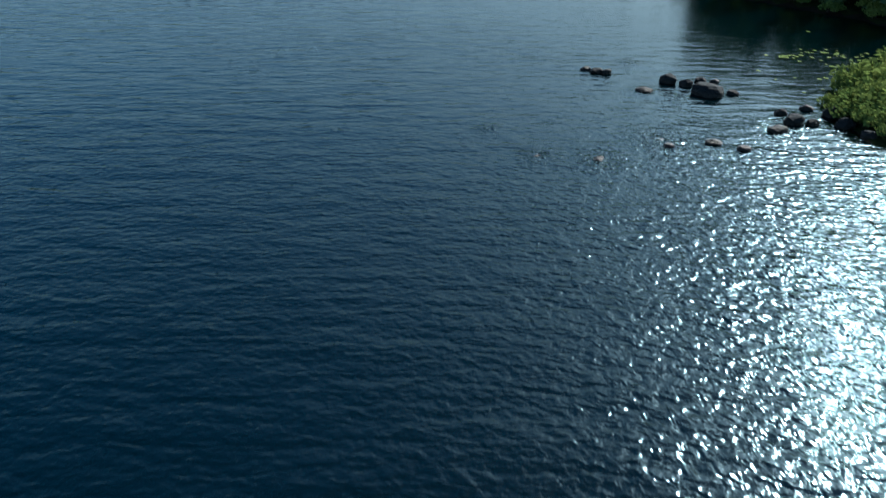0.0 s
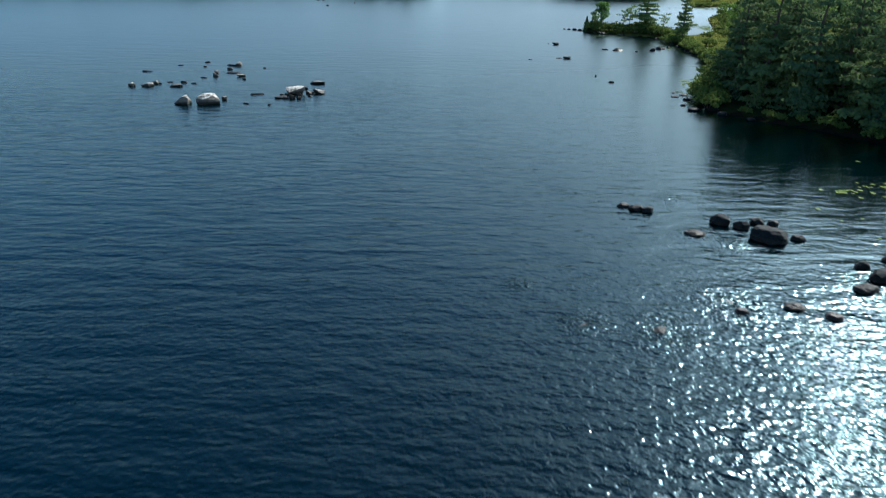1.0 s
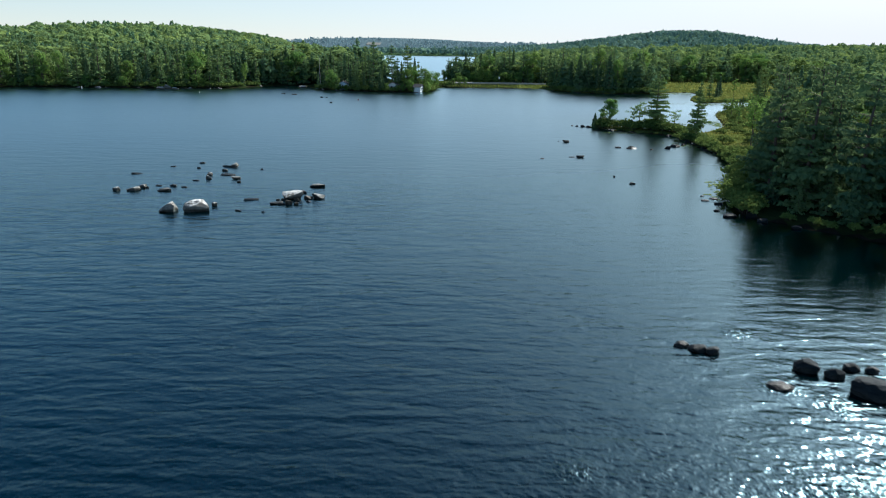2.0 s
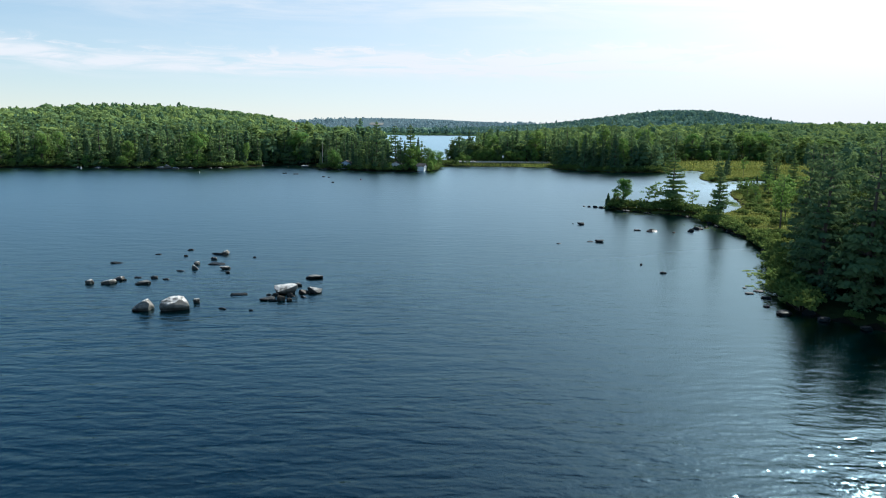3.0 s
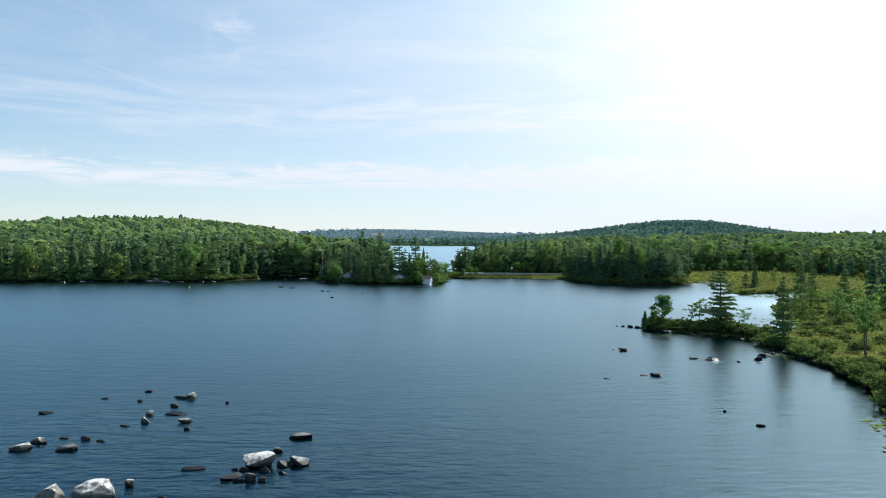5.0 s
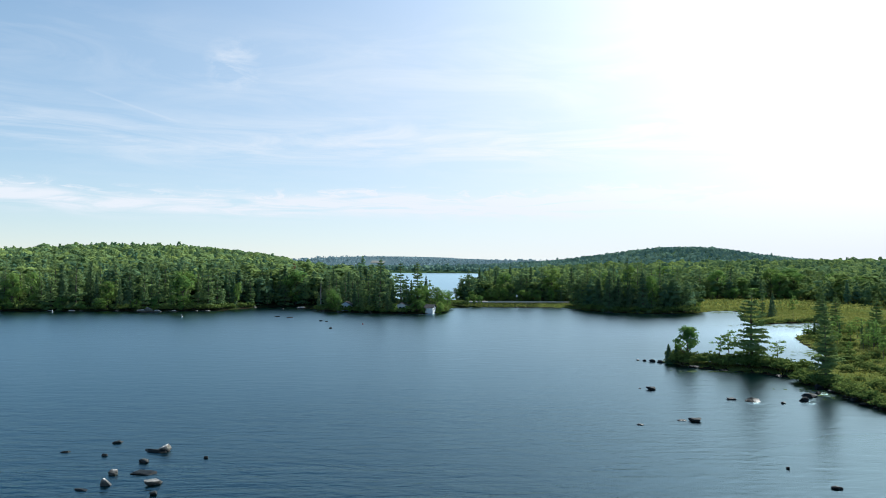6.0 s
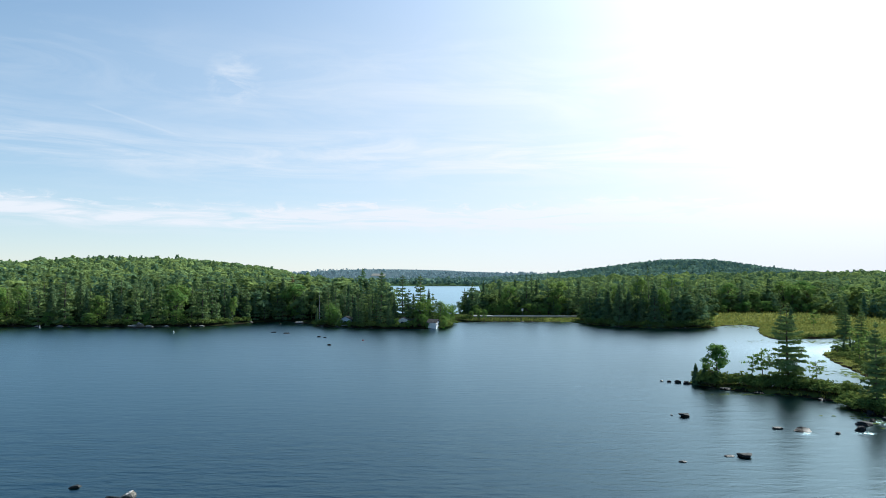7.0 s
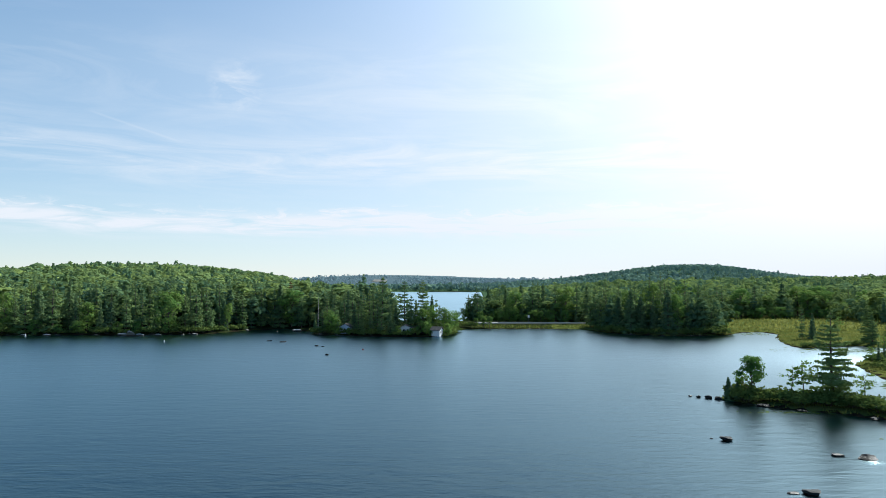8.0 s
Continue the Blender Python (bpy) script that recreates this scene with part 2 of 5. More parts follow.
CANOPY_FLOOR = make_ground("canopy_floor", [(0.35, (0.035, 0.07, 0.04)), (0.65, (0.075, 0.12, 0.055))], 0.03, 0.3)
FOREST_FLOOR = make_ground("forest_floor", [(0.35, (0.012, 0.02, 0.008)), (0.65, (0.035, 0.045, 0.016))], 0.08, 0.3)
MARSH_SOIL = make_ground("marsh_soil", [(0.35, (0.05, 0.08, 0.02)), (0.5, (0.10, 0.118, 0.032)), (0.65, (0.15, 0.15, 0.046))], 0.07, 0.2)
BARK = solid("bark", (0.045, 0.037, 0.03), (0.13, 0.105, 0.085), 0.9, 2.0, 0.03)
GREY_WOOD = solid("weathered_wood", (0.25, 0.24, 0.22), (0.45, 0.43, 0.40), 0.85, 2.0, 0.01)
PINE = leaves("pine_needles", (0.082, 0.160, 0.084), (0.175, 0.245, 0.080), (0.24, 0.32, 0.11), 0.3)
SPRUCE_SHADED_PINE = leaves("spruce_shaded_pine_needles", (0.060, 0.122, 0.076), (0.120, 0.185, 0.080), (0.19, 0.25, 0.09), 0.28)
BROADLEAF = leaves("broad_leaves", (0.10, 0.215, 0.055), (0.17, 0.265, 0.062), (0.24, 0.33, 0.085), 0.38)
SHRUB = leaves("shrub_leaves", (0.085, 0.145, 0.038), (0.145, 0.20, 0.050), (0.20, 0.24, 0.07), 0.22)
WOODS = leaves("woodland_leaves", (0.078, 0.155, 0.098), (0.215, 0.290, 0.085), (0.25, 0.32, 0.10), 0.3, "tone", 0.2)
# distance haze is put into these two paler, bluer leaf colours
HAZED_WOODS = leaves("hazed_leaves", (0.10, 0.185, 0.19), (0.20, 0.30, 0.21), (0.20, 0.30, 0.21), 0.2, "tone")
HAZED_RIDGE_WOODS = leaves("hazed_ridge_leaves", (0.22, 0.31, 0.35), (0.25, 0.345, 0.37), (0.25, 0.345, 0.37), 0.45, "tone")
GRASS = leaves("marsh_grass", (0.085, 0.13, 0.028), (0.19, 0.20, 0.046), (0.21, 0.22, 0.055), 0.4, "tone")
MARSH_LEAVES = leaves("marsh_bush_leaves", (0.06, 0.11, 0.03), (0.125, 0.165, 0.042), (0.16, 0.20, 0.06), 0.3, "tone")
RUST = leaves("dying_needles", (0.12, 0.085, 0.045), (0.14, 0.09, 0.045), (0.20, 0.13, 0.07), 0.3)
PAD = leaves("lily_pad_green", (0.10, 0.16, 0.05), (0.17, 0.22, 0.07), (0.26, 0.30, 0.12), 0.1)
# far hillside ground, with the haze coloured in as pale blue
HAZED_HILL = make_ground("hazed_hillside", [(0.35, (0.085, 0.125, 0.145)), (0.65, (0.105, 0.15, 0.165))], 0.012, 4.0)
PALE_FIELD = make_ground("pale_field", [(0.35, (0.15, 0.16, 0.15)), (0.65, (0.22, 0.22, 0.20))], 0.02, 0.5)
ASPHALT = solid("pale_asphalt", (0.26, 0.26, 0.25), (0.38, 0.375, 0.36), 0.9, 0.8, 0.01)
STEEL = solid("galvanised_steel", (0.35, 0.36, 0.36), (0.5, 0.5, 0.5), 0.45, 2.0, 0.002, 0.7)
WHITE_PAINT = solid("white_paint", (0.62, 0.62, 0.60), (0.80, 0.80, 0.78), 0.6, 1.2, 0.004)
BLUE_PAINT = solid("pale_blue_paint", (0.35, 0.43, 0.52), (0.48, 0.56, 0.64), 0.6, 1.2, 0.004)
BROWN_PAINT = solid("brown_stain", (0.09, 0.055, 0.035), (0.15, 0.095, 0.06), 0.7, 1.5, 0.006)
SHINGLE = solid("weathered_shingle", (0.07, 0.066, 0.062), (0.15, 0.14, 0.13), 0.9, 1.5, 0.02, sheen=0.1)
DARK_GLASS = solid("dark_window_glass", (0.012, 0.015, 0.018), (0.03, 0.035, 0.04), 0.08, 0.6, 0.0)
RED_PAINT = solid("red_paint", (0.30, 0.04, 0.03), (0.42, 0.06, 0.04), 0.5, 2.0, 0.002)

# ---- the lake's outline and the lie of the land ----
LAKE = [(-8.6, 349), (-11, 327), (-16, 313.5), (-23, 313.4), (-31, 313.5), (-41, 315.6), (-51, 320.6), (-59, 323), (-64.7, 337), (-72, 346), (-80, 357), (-91, 347),
        (-100, 327), (-127, 319.5), (-143, 321), (-158, 319), (-178, 319), (-193, 315), (-250, 312), (-400, 290), (-600, 150), (-640, -300), (-300, -700),
        (200, -700), (140, -250), (62, -60), (45, 0), (37, 29), (31, 41.5), (29.5, 46.5), (30.3, 51), (37.5, 58.5), (46.5, 66.5), (49.5, 75), (45, 81), (41, 86), (36.5, 91),
        (33, 94.5), (32, 98), (33, 103), (35.5, 108.5), (39, 116.5), (43, 124), (45.4, 131), (46.3, 140), (47.7, 150), (47.2, 161), (48, 171.5)]
LAKE += [(43.6, 176.3), (37.9, 179.3), (33.9, 185.2), (31, 187.5), (32.5, 191), (38, 190), (44.5, 186.7), (51, 181.5), (56, 178.5), (62, 186), (67, 194.5), (71, 208),
         (75, 222), (80.7, 236), (95, 252), (111, 272), (110, 281), (99, 278.5), (87.8, 274), (90, 288), (97, 308), (107, 328), (106, 339), (98, 337), (91, 329),
         (86.4, 323.5), (76, 320.5), (64.4, 320.3), (54, 325.5), (45, 338), (40, 356), (34.5, 355.5), (18, 355.2), (4.7, 355.2), (-4.5, 355)]
FAR_LAKE = [(-27, 390), (-9, 387), (-7, 405), (2, 450), (15, 600), (50, 1640), (0, 1690), (-330, 1720), (-260, 1500), (-160, 1000), (-75, 620), (-50, 500), (-34, 410)]


def shore_distance(px, py, outline):
    """Metres from points to an outline; negative inside it."""
    best = np.full(px.shape, 1e18)
    inside = np.zeros(px.shape, bool)
    for (ax, ay), (bx, by) in zip(outline, outline[1:] + outline[:1]):
        dx, dy = bx - ax, by - ay
        u = np.clip(((px - ax) * dx + (py - ay) * dy) / (dx * dx + dy * dy), 0, 1)
        best = np.minimum(best, (px - ax - u * dx) ** 2 + (py - ay - u * dy) ** 2)
        if ay != by:
            inside ^= ((ay > py) != (by > py)) & (px < ax + (py - ay) * dx / dy)
    d = np.sqrt(best)
    return np.where(inside, -d, d)


HILLS = [  # x, y, width in x, width in y, height
    (-390, 930, 190, 250, 24), (-240, 780, 110, 170, 2), (-700, 900, 330, 300, 11), (-320, 560, 200, 120, 2),
    (660, 1980, 270, 300, 44), (420, 2050, 420, 260, 18), (1150, 2200, 500, 300, 26), (480, 820, 420, 280, 15),
    (-560, 3300, 420, 350, 41), (-120, 3600, 500, 350, 40), (500, 3300, 700, 350, 34), (1900, 3300, 260, 300, 55), (-2300, 3000, 900, 500, 30),
]


def wobble(px, py):
    """A small uneven shift of the shoreline."""
    return 0.9 * np.sin(px * 0.61 + 1.3 * np.sin(py * 0.37)) * np.sin(py * 0.53 + 0.7) + 0.35 * np.sin(px * 1.9 + py * 1.3)


def land_height(px, py):
    px, py = np.asarray(px, float), np.asarray(py, float)
    d = np.minimum(shore_distance(px, py, LAKE), shore_distance(px, py, FAR_LAKE)) + 0.6 * wobble(px, py)
    z = np.where(d > 0, 0.55 * (1 - np.exp(-d / 1.6)), np.maximum(0.30 * d, -4.0))
    rise = np.clip((d - 6) / 90, 0, 1) ** 1.2
    east = np.clip((px - 95) / 60, 0, 1) * np.clip((260 - py) / 60, 0, 1)
    z = z + np.where(d > 0, 1, 0) * (np.clip((d - 3) / 25, 0, 1) * np.where(px < 0, 2.5, 0.5) + east * 1.5)
    z = z + np.where(d > 0, 1, 0) * 0.7 * np.exp(-((py - 371) / 5.0) ** 2) * np.clip((px + 40) / 15, 0, 1) * np.clip((75 - px) / 15, 0, 1)
    for hx, hy, wx, wy, h in HILLS:
        z = z + np.where(d > 0, rise, 0) * h * np.exp(-((px - hx) / wx) ** 2 - ((py - hy) / wy) ** 2)
    return z, d


def steps(*runs):
    """Grid lines: runs of (start, end, spacing)."""
    out = []
    for a, b, s in runs:
        out += list(np.arange(a, b, s))
    return np.array(out)


def mesh_from(name, verts, faces, mat, smooth=False):
    """A mesh from arrays: faces all of one size, or a list."""
    me = bpy.data.meshes.new(name)
    if isinstance(faces, np.ndarray):
        k = faces.shape[1]
        me.vertices.add(len(verts))
        me.vertices.foreach_set("co", np.asarray(verts, np.float32).ravel())
        me.loops.add(faces.size)
        me.loops.foreach_set("vertex_index", faces.astype(np.int32).ravel())
        me.polygons.add(len(faces))
        me.polygons.foreach_set("loop_start", np.arange(0, faces.size, k, dtype=np.int32))
        me.polygons.foreach_set("loop_total", np.full(len(faces), k, np.int32))
        me.update(calc_edges=True)
    else:
        me.from_pydata([tuple(v) for v in verts], [], faces)
    me.materials.append(mat)
    if smooth:
        me.polygons.foreach_set("use_smooth", np.ones(len(me.polygons), bool))
    return me


def make_ground_sheet():
    xs = steps((-4900, -1000, 150), (-1000, -300, 25), (-300, 10, 4), (10, 110, 1.8), (110, 220, 4), (220, 1000, 20), (1000, 4901, 150))
    ys = steps((-3000, -200, 140), (-200, 20, 10), (20, 200, 1.9), (200, 380, 2.6), (380, 700, 8), (700, 2000, 25), (2000, 4901, 80))
    gx, gy = np.meshgrid(xs, ys)
    z, d = land_height(gx, gy)
    z = z + np.where(d > 0.5, 0.10 * np.sin(gx * 0.9) * np.sin(gy * 0.8 + 1), 0)
    nx, ny = len(xs), len(ys)
    i = np.arange(nx * ny).reshape(ny, nx)
    faces = np.stack([i[:-1, :-1], i[:-1, 1:], i[1:, 1:], i[1:, :-1]], -1).reshape(-1, 4)
    verts = np.stack([gx, gy, z], -1).reshape(-1, 3)
    me = mesh_from("ground", verts, faces, LAKE_BED, True)
    me.materials.append(FOREST_FLOOR)
    for mat in (MARSH_SOIL, CANOPY_FLOOR, HAZED_HILL):
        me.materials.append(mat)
    mid = verts[faces].mean(1)
    marsh = (mid[:, 0] > 30) & (mid[:, 0] < 330) & (mid[:, 1] > 112) & (mid[:, 1] < 430)
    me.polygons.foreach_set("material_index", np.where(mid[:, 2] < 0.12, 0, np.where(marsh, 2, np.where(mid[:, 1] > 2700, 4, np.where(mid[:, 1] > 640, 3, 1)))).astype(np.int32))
    return tagged(new("ground", me), "wooded and marshy land falling into the lake bed", "ground", kind="structure")


make_ground_sheet()
lake = tagged(new("water", mesh_from("water", [(-4900, -3000, 0), (4900, -3000, 0), (4900, 4900, 0), (-4900, 4900, 0)], [(0, 1, 2, 3)], WATER)),
              "dark blue lake water with small wind ripples", "lake", kind="structure")


# ---- plants ----
def rhombs(points, size, rng, flat=0.6, long=1.6, outward=None, sides=4):
    """Small leaf-shaped faces round given points. flat: how far they lie level."""
    k = len(points)
    nrm = rng.normal(size=(k, 3))
    nrm[:, 2] += flat * 3 * np.where(rng.random(k) < 0.85, 1, -1)
    if outward is not None:
        nrm = outward + rng.normal(size=(k, 3)) * 0.35
    nrm /= np.linalg.norm(nrm, axis=1, keepdims=True)
    u = np.cross(nrm, rng.normal(size=(k, 3)))
    u /= np.linalg.norm(u, axis=1, keepdims=True)
    v = np.cross(nrm, u)
    s = (size * rng.uniform(0.6, 1.3, k))[:, None]
    if sides == 3:
        verts = np.stack([points - u * s * long * 0.62, points + u * s * long * 0.4 - v * s * 0.62, points + u * s * long * 0.4 + v * s * 0.62], 1).reshape(-1, 3)
        return verts, np.arange(3 * k).reshape(-1, 3)
    verts = np.stack([points - u * s * long / 2, points - v * s / 2, points + u * s * long / 2, points + v * s / 2], 1).reshape(-1, 3)
    return verts, np.arange(4 * k).reshape(-1, 4)


def tubes(spans, sides=5):
    """Tapered limbs: spans of (start, end, radius, radius)."""
    verts, faces = [], []
    for a, b, ra, rb in spans:
        a, b = np.asarray(a, float), np.asarray(b, float)
        w = (b - a) / max(np.linalg.norm(b - a), 1e-6)
        u = np.cross(w, (0.3, 0.9, 0.2))
        u /= np.linalg.norm(u)
        v = np.cross(w, u)
        base = len(verts)
        for c, r in ((a, ra), (b, rb)):
            for j in range(sides):
                t = 2 * math.pi * j / sides
                verts.append(c + r * (math.cos(t) * u + math.sin(t) * v))
        for j in range(sides):
            faces.append((base + j, base + (j + 1) % sides, base + sides + (j + 1) % sides, base + sides + j))
    return np.array(verts), np.array(faces)


def trunk_spans(h, r, rng, bend=0.02, n=6):
    pts = [np.array((rng.normal() * bend * h * i / n, rng.normal() * bend * h * i / n, h * i / n - (0.4 if i == 0 else 0))) for i in range(n + 1)]
    return [(pts[i], pts[i + 1], r * (1 - i / n) ** 0.8 + 0.02, r * (1 - (i + 1) / n) ** 0.8 + 0.02) for i in range(n)], pts


def axis_at(pts, h, z):
    f = np.clip(z / h, 0, 1) * (len(pts) - 1)
    i = min(int(f), len(pts) - 2)
    return pts[i] + (pts[i + 1] - pts[i]) * (f - i)


def grow_pine(h, spread, seed, levels=13, bare=0.22, size=0.5, per=24, ragged=0.5, least=6, tip=14, taper=0.8, sides=4):
    """White pine: whorls of long level limbs bearing dense plates of needles, gaps between them, a pointed ragged top."""
    rng = np.random.default_rng(seed)
    spans, pts = trunk_spans(h, 0.017 * h, rng, 0.008)
    limbs, sprays, out, sizes = [], [], [], []
    for i in range(levels):
        f = min(max(bare + (1 - bare) * (i + rng.uniform(-0.3, 0.3)) / levels, 0.06), 0.975)
        g = max(0.0, (f - bare) / (1 - bare))
        reach = spread * (1 - g) ** taper * (0.62 + 0.38 * min(1, (g + 0.05) / 0.22)) * rng.uniform(0.72, 1.12) + 0.03 * h
        around = rng.uniform(0, 6.28)
        for j in range(rng.integers(4, 7)):
            a = around + j * 2 * math.pi / 5.3 + rng.normal() * 0.25
            long = reach * rng.uniform(1 - ragged, 1.1) * (1.35 if rng.random() < 0.06 else 1.0)
            if rng.random() < 0.12:
                continue
            start = axis_at(pts, h, f * h)
            lift = long * rng.uniform(-0.08, 0.16) + long * 0.35 * f * f
            way = np.array((math.cos(a), math.sin(a), 0.0))
            end = start + way * long + (0, 0, lift)
            limbs.append((start, end, 0.012 * h * 0.25 + 0.02, 0.012))
            k = max(least, int(per * long / spread * 1.6))
            t = rng.uniform(0.06, 1.05, k) ** 0.62
            side = rng.normal(size=k) * 0.24 * long * (0.3 + t * (1.15 - t) * 2)
            p = start + np.outer(t, end - start)
            p[:, 0] += -way[1] * side
            p[:, 1] += way[0] * side
            hang = rng.random(k)
            p[:, 2] += (hang - 0.6) * size * 0.9 - np.abs(side) * 0.18
            sprays.append(p)
            across = np.stack([-way[1] * side, way[0] * side, 0 * side], 1) / (0.3 * long + 0.1)
            sizes.append(np.full(k, size * (1 - 0.45 * g)))
            out.append(way * (0.35 + 0.5 * t[:, None]) + across * 0.6 + np.stack([0 * t, 0 * t, 0.2 + 0.9 * hang], 1))
    top = axis_at(pts, h, h) + rng.normal(size=(tip, 3)) * (0.05 * spread, 0.05 * spread, 0.025 * h) - (0, 0, 0.02 * h)
    sprays.append(top)
    out.append(rng.normal(size=(tip, 3)) * 0.6 + (0, 0, 0.5))
    sizes.append(np.full(tip, size * 0.5))
    return spans, limbs, rhombs(np.concatenate(sprays), np.concatenate(sizes), rng, 0.75, 1.7, np.concatenate(out), sides)


def grow_spruce(h, spread, seed, levels=20, size=0.46, per=11, least=4, sides=4):
    """Spruce or fir: narrow cone of drooping limbs, dense to the ground."""
    rng = np.random.default_rng(seed)
    spans, pts = trunk_spans(h, 0.014 * h, rng, 0.004)
    limbs, sprays, out = [], [], []
    for i in range(levels):
        f = 0.05 + 0.93 * (i + rng.uniform(-0.3, 0.3)) / levels
        reach = spread * (1 - f) ** 0.85 * rng.uniform(0.78, 1.1) + 0.015 * h
        for j in range(6):
            a = j * 1.05 + i * 0.6 + rng.normal() * 0.2
            long = reach * rng.uniform(0.65, 1.12)
            start = axis_at(pts, h, f * h)
            way = np.array((math.cos(a), math.sin(a), 0.0))
            end = start + way * long - (0, 0, 0.25 * long)
            limbs.append((start, end, 0.035, 0.01))
            k = max(least, int(per * (0.35 + long / spread)))
            t = rng.uniform(0.12, 1.05, k) ** 0.7
            side = rng.normal(size=k) * 0.19 * long
            p = start + np.outer(t, end - start)
            p[:, 0] += -way[1] * side
            p[:, 1] += way[0] * side
            p[:, 2] += rng.normal(size=k) * 0.1 - 0.1
            sprays.append(p)
            out.append(way * (0.5 + 0.5 * t[:, None]) + (0, 0, 0.55))
    sprays.append(axis_at(pts, h, h) + rng.normal(size=(5, 3)) * (0.03 * spread, 0.03 * spread, 0.02 * h) - (0, 0, 0.02 * h))
    out.append(rng.normal(size=(5, 3)) * 0.6 + (0, 0, 0.5))
    return spans, limbs, rhombs(np.concatenate(sprays), size, rng, 0.5, 1.6, np.concatenate(out), sides)


def grow_broadleaf(h, spread, seed, clumps=24, per=64, size=0.38, bare=0.28, sides=4):
    """Birch or maple: limbs that fork to uneven clumps of leaves."""
    rng = np.random.default_rng(seed)
    spans, pts = trunk_spans(h * 0.85, 0.014 * h, rng, 0.02)
    limbs, sprays, out = [], [], []
    for i in range(clumps):
        f = bare + (1 - bare) * rng.random() ** 0.8
        r = spread * math.sqrt(max(0.05, 1 - ((f - 0.58) / 0.46) ** 2)) * rng.uniform(0.3, 1.0)
        a = i * 2.4 + rng.normal() * 0.3
        c = axis_at(pts, h * 0.85, f * h * 0.9) + np.array((math.cos(a) * r, math.sin(a) * r, 0.04 * h))
        limbs.append((axis_at(pts, h * 0.85, max(0.2, f - 0.22) * h * 0.85), c, 0.035 + 0.003 * h, 0.015))
        w = spread * rng.uniform(0.25, 0.45)
        way = rng.normal(size=(per, 3))
        way /= np.linalg.norm(way, axis=1, keepdims=True)
        sprays.append(c + way * w * (rng.random((per, 1)) ** 0.3) * (1, 1, 0.72))
        out.append(way * 0.55 + (c - pts[len(pts) // 2]) / spread * 0.95 + (0, 0, 0.15))
    return spans, limbs, rhombs(np.concatenate(sprays), size, rng, 0.35, 1.4, np.concatenate(out), sides)


def grow_sapling(h, spread, seed, size=0.2, limbs_count=11, per=46):
    """A thin young tree with a bare stem and a few level sprays of light leaves."""
    rng = np.random.default_rng(seed)
    spans, pts = trunk_spans(h * 0.95, 0.009 * h, rng, 0.03)
    limbs, sprays = [], []
    for i in range(limbs_count):
        f = 0.42 + 0.56 * (i + 0.5) / limbs_count
        a = i * 2.4 + rng.normal() * 0.3
        long = spread * (1.05 - 0.55 * abs(f - 0.75) / 0.3) * rng.uniform(0.5, 1.1)
        start = axis_at(pts, h * 0.95, f * h * 0.95)
        end = start + np.array((math.cos(a) * long, math.sin(a) * long, long * rng.uniform(0.0, 0.35)))
        limbs.append((start, end, 0.03, 0.01))
        t = rng.uniform(0.25, 1.05, per)
        p = start + np.outer(t, end - start) + rng.normal(size=(per, 3)) * (0.2 * long, 0.2 * long, 0.10)
        sprays.append(p)
    return spans, limbs, rhombs(np.concatenate(sprays), size, rng, 0.6, 1.4)


def grow_shrub(h, spread, seed, clumps=11, per=42, size=0.26):
    rng = np.random.default_rng(seed)
    limbs, sprays = [], []
    for i in range(clumps):
        a, r = i * 2.4, spread * math.sqrt((i + 0.5) / clumps) * 0.8
        top = h * (1 - 0.5 * (r / spread) ** 2) * rng.uniform(0.7, 1.0)
        c = np.array((math.cos(a) * r, math.sin(a) * r, top * 0.68))
        limbs.append(((c[0] * 0.2, c[1] * 0.2, -0.2), c, 0.03, 0.012))
        way = rng.normal(size=(per, 3))
        way /= np.linalg.norm(way, axis=1, keepdims=True)
        sprays.append(c + way * (rng.random((per, 1)) ** 0.4) * (spread * 0.42, spread * 0.42, top * 0.34))
    return [], limbs, rhombs(np.concatenate(sprays), size, rng, 0.3, 1.4)


def part(name, me, parent, label=""):
    ob = new(name, me)
    ob.parent = parent
    if label:
        ob["label"] = label
    return ob


def plant(name, grown, leaf, label, category, group, bark=None):
    """A plant with trunk, limbs and crown, to be copied to its places."""
    spans, limbs, (lv, lf) = grown
    root = tagged(new(name), label, category, group)
    if spans:
        part("trunk", mesh_from("trunk", *tubes(spans, 7), bark or BARK, True), root)
    if limbs:
        tagged(part("branch", mesh_from("branch", *tubes(limbs, 3), bark or BARK, True), root), kind="stuff")
    tagged(part("crown", mesh_from("crown", lv, lf, leaf), root), kind="stuff")
    return root


def ground_at(x, y):
    return float(land_height(np.array([x]), np.array([y]))[0][0])


class Stand:
    """Kinds of plant, each grown a few times, set out as copies; the first one of each is itself moved to a place."""

    def __init__(self, makers):
        self.makers, self.made = makers, {}

    def put(self, kind, x, y, height, turn=None, rng=random, wide=1.0, z=None):
        forms = self.makers[kind]
        i = rng.randrange(len(forms))
        s = height / forms[i][0]
        m = Matrix.LocRotScale((x, y, ground_at(x, y) - 0.05 if z is None else z), Euler((0, 0, rng.uniform(0, 6.28) if turn is None else turn)), (s * wide, s * wide, s))
        if (kind, i) not in self.made:
            self.made[kind, i] = ob = forms[i][1]()
            ob.matrix_basis = m
            return ob
        src = self.made[kind, i]
        ob = copy_thing(src, m.normalized())
        ob.matrix_basis = m
        return ob


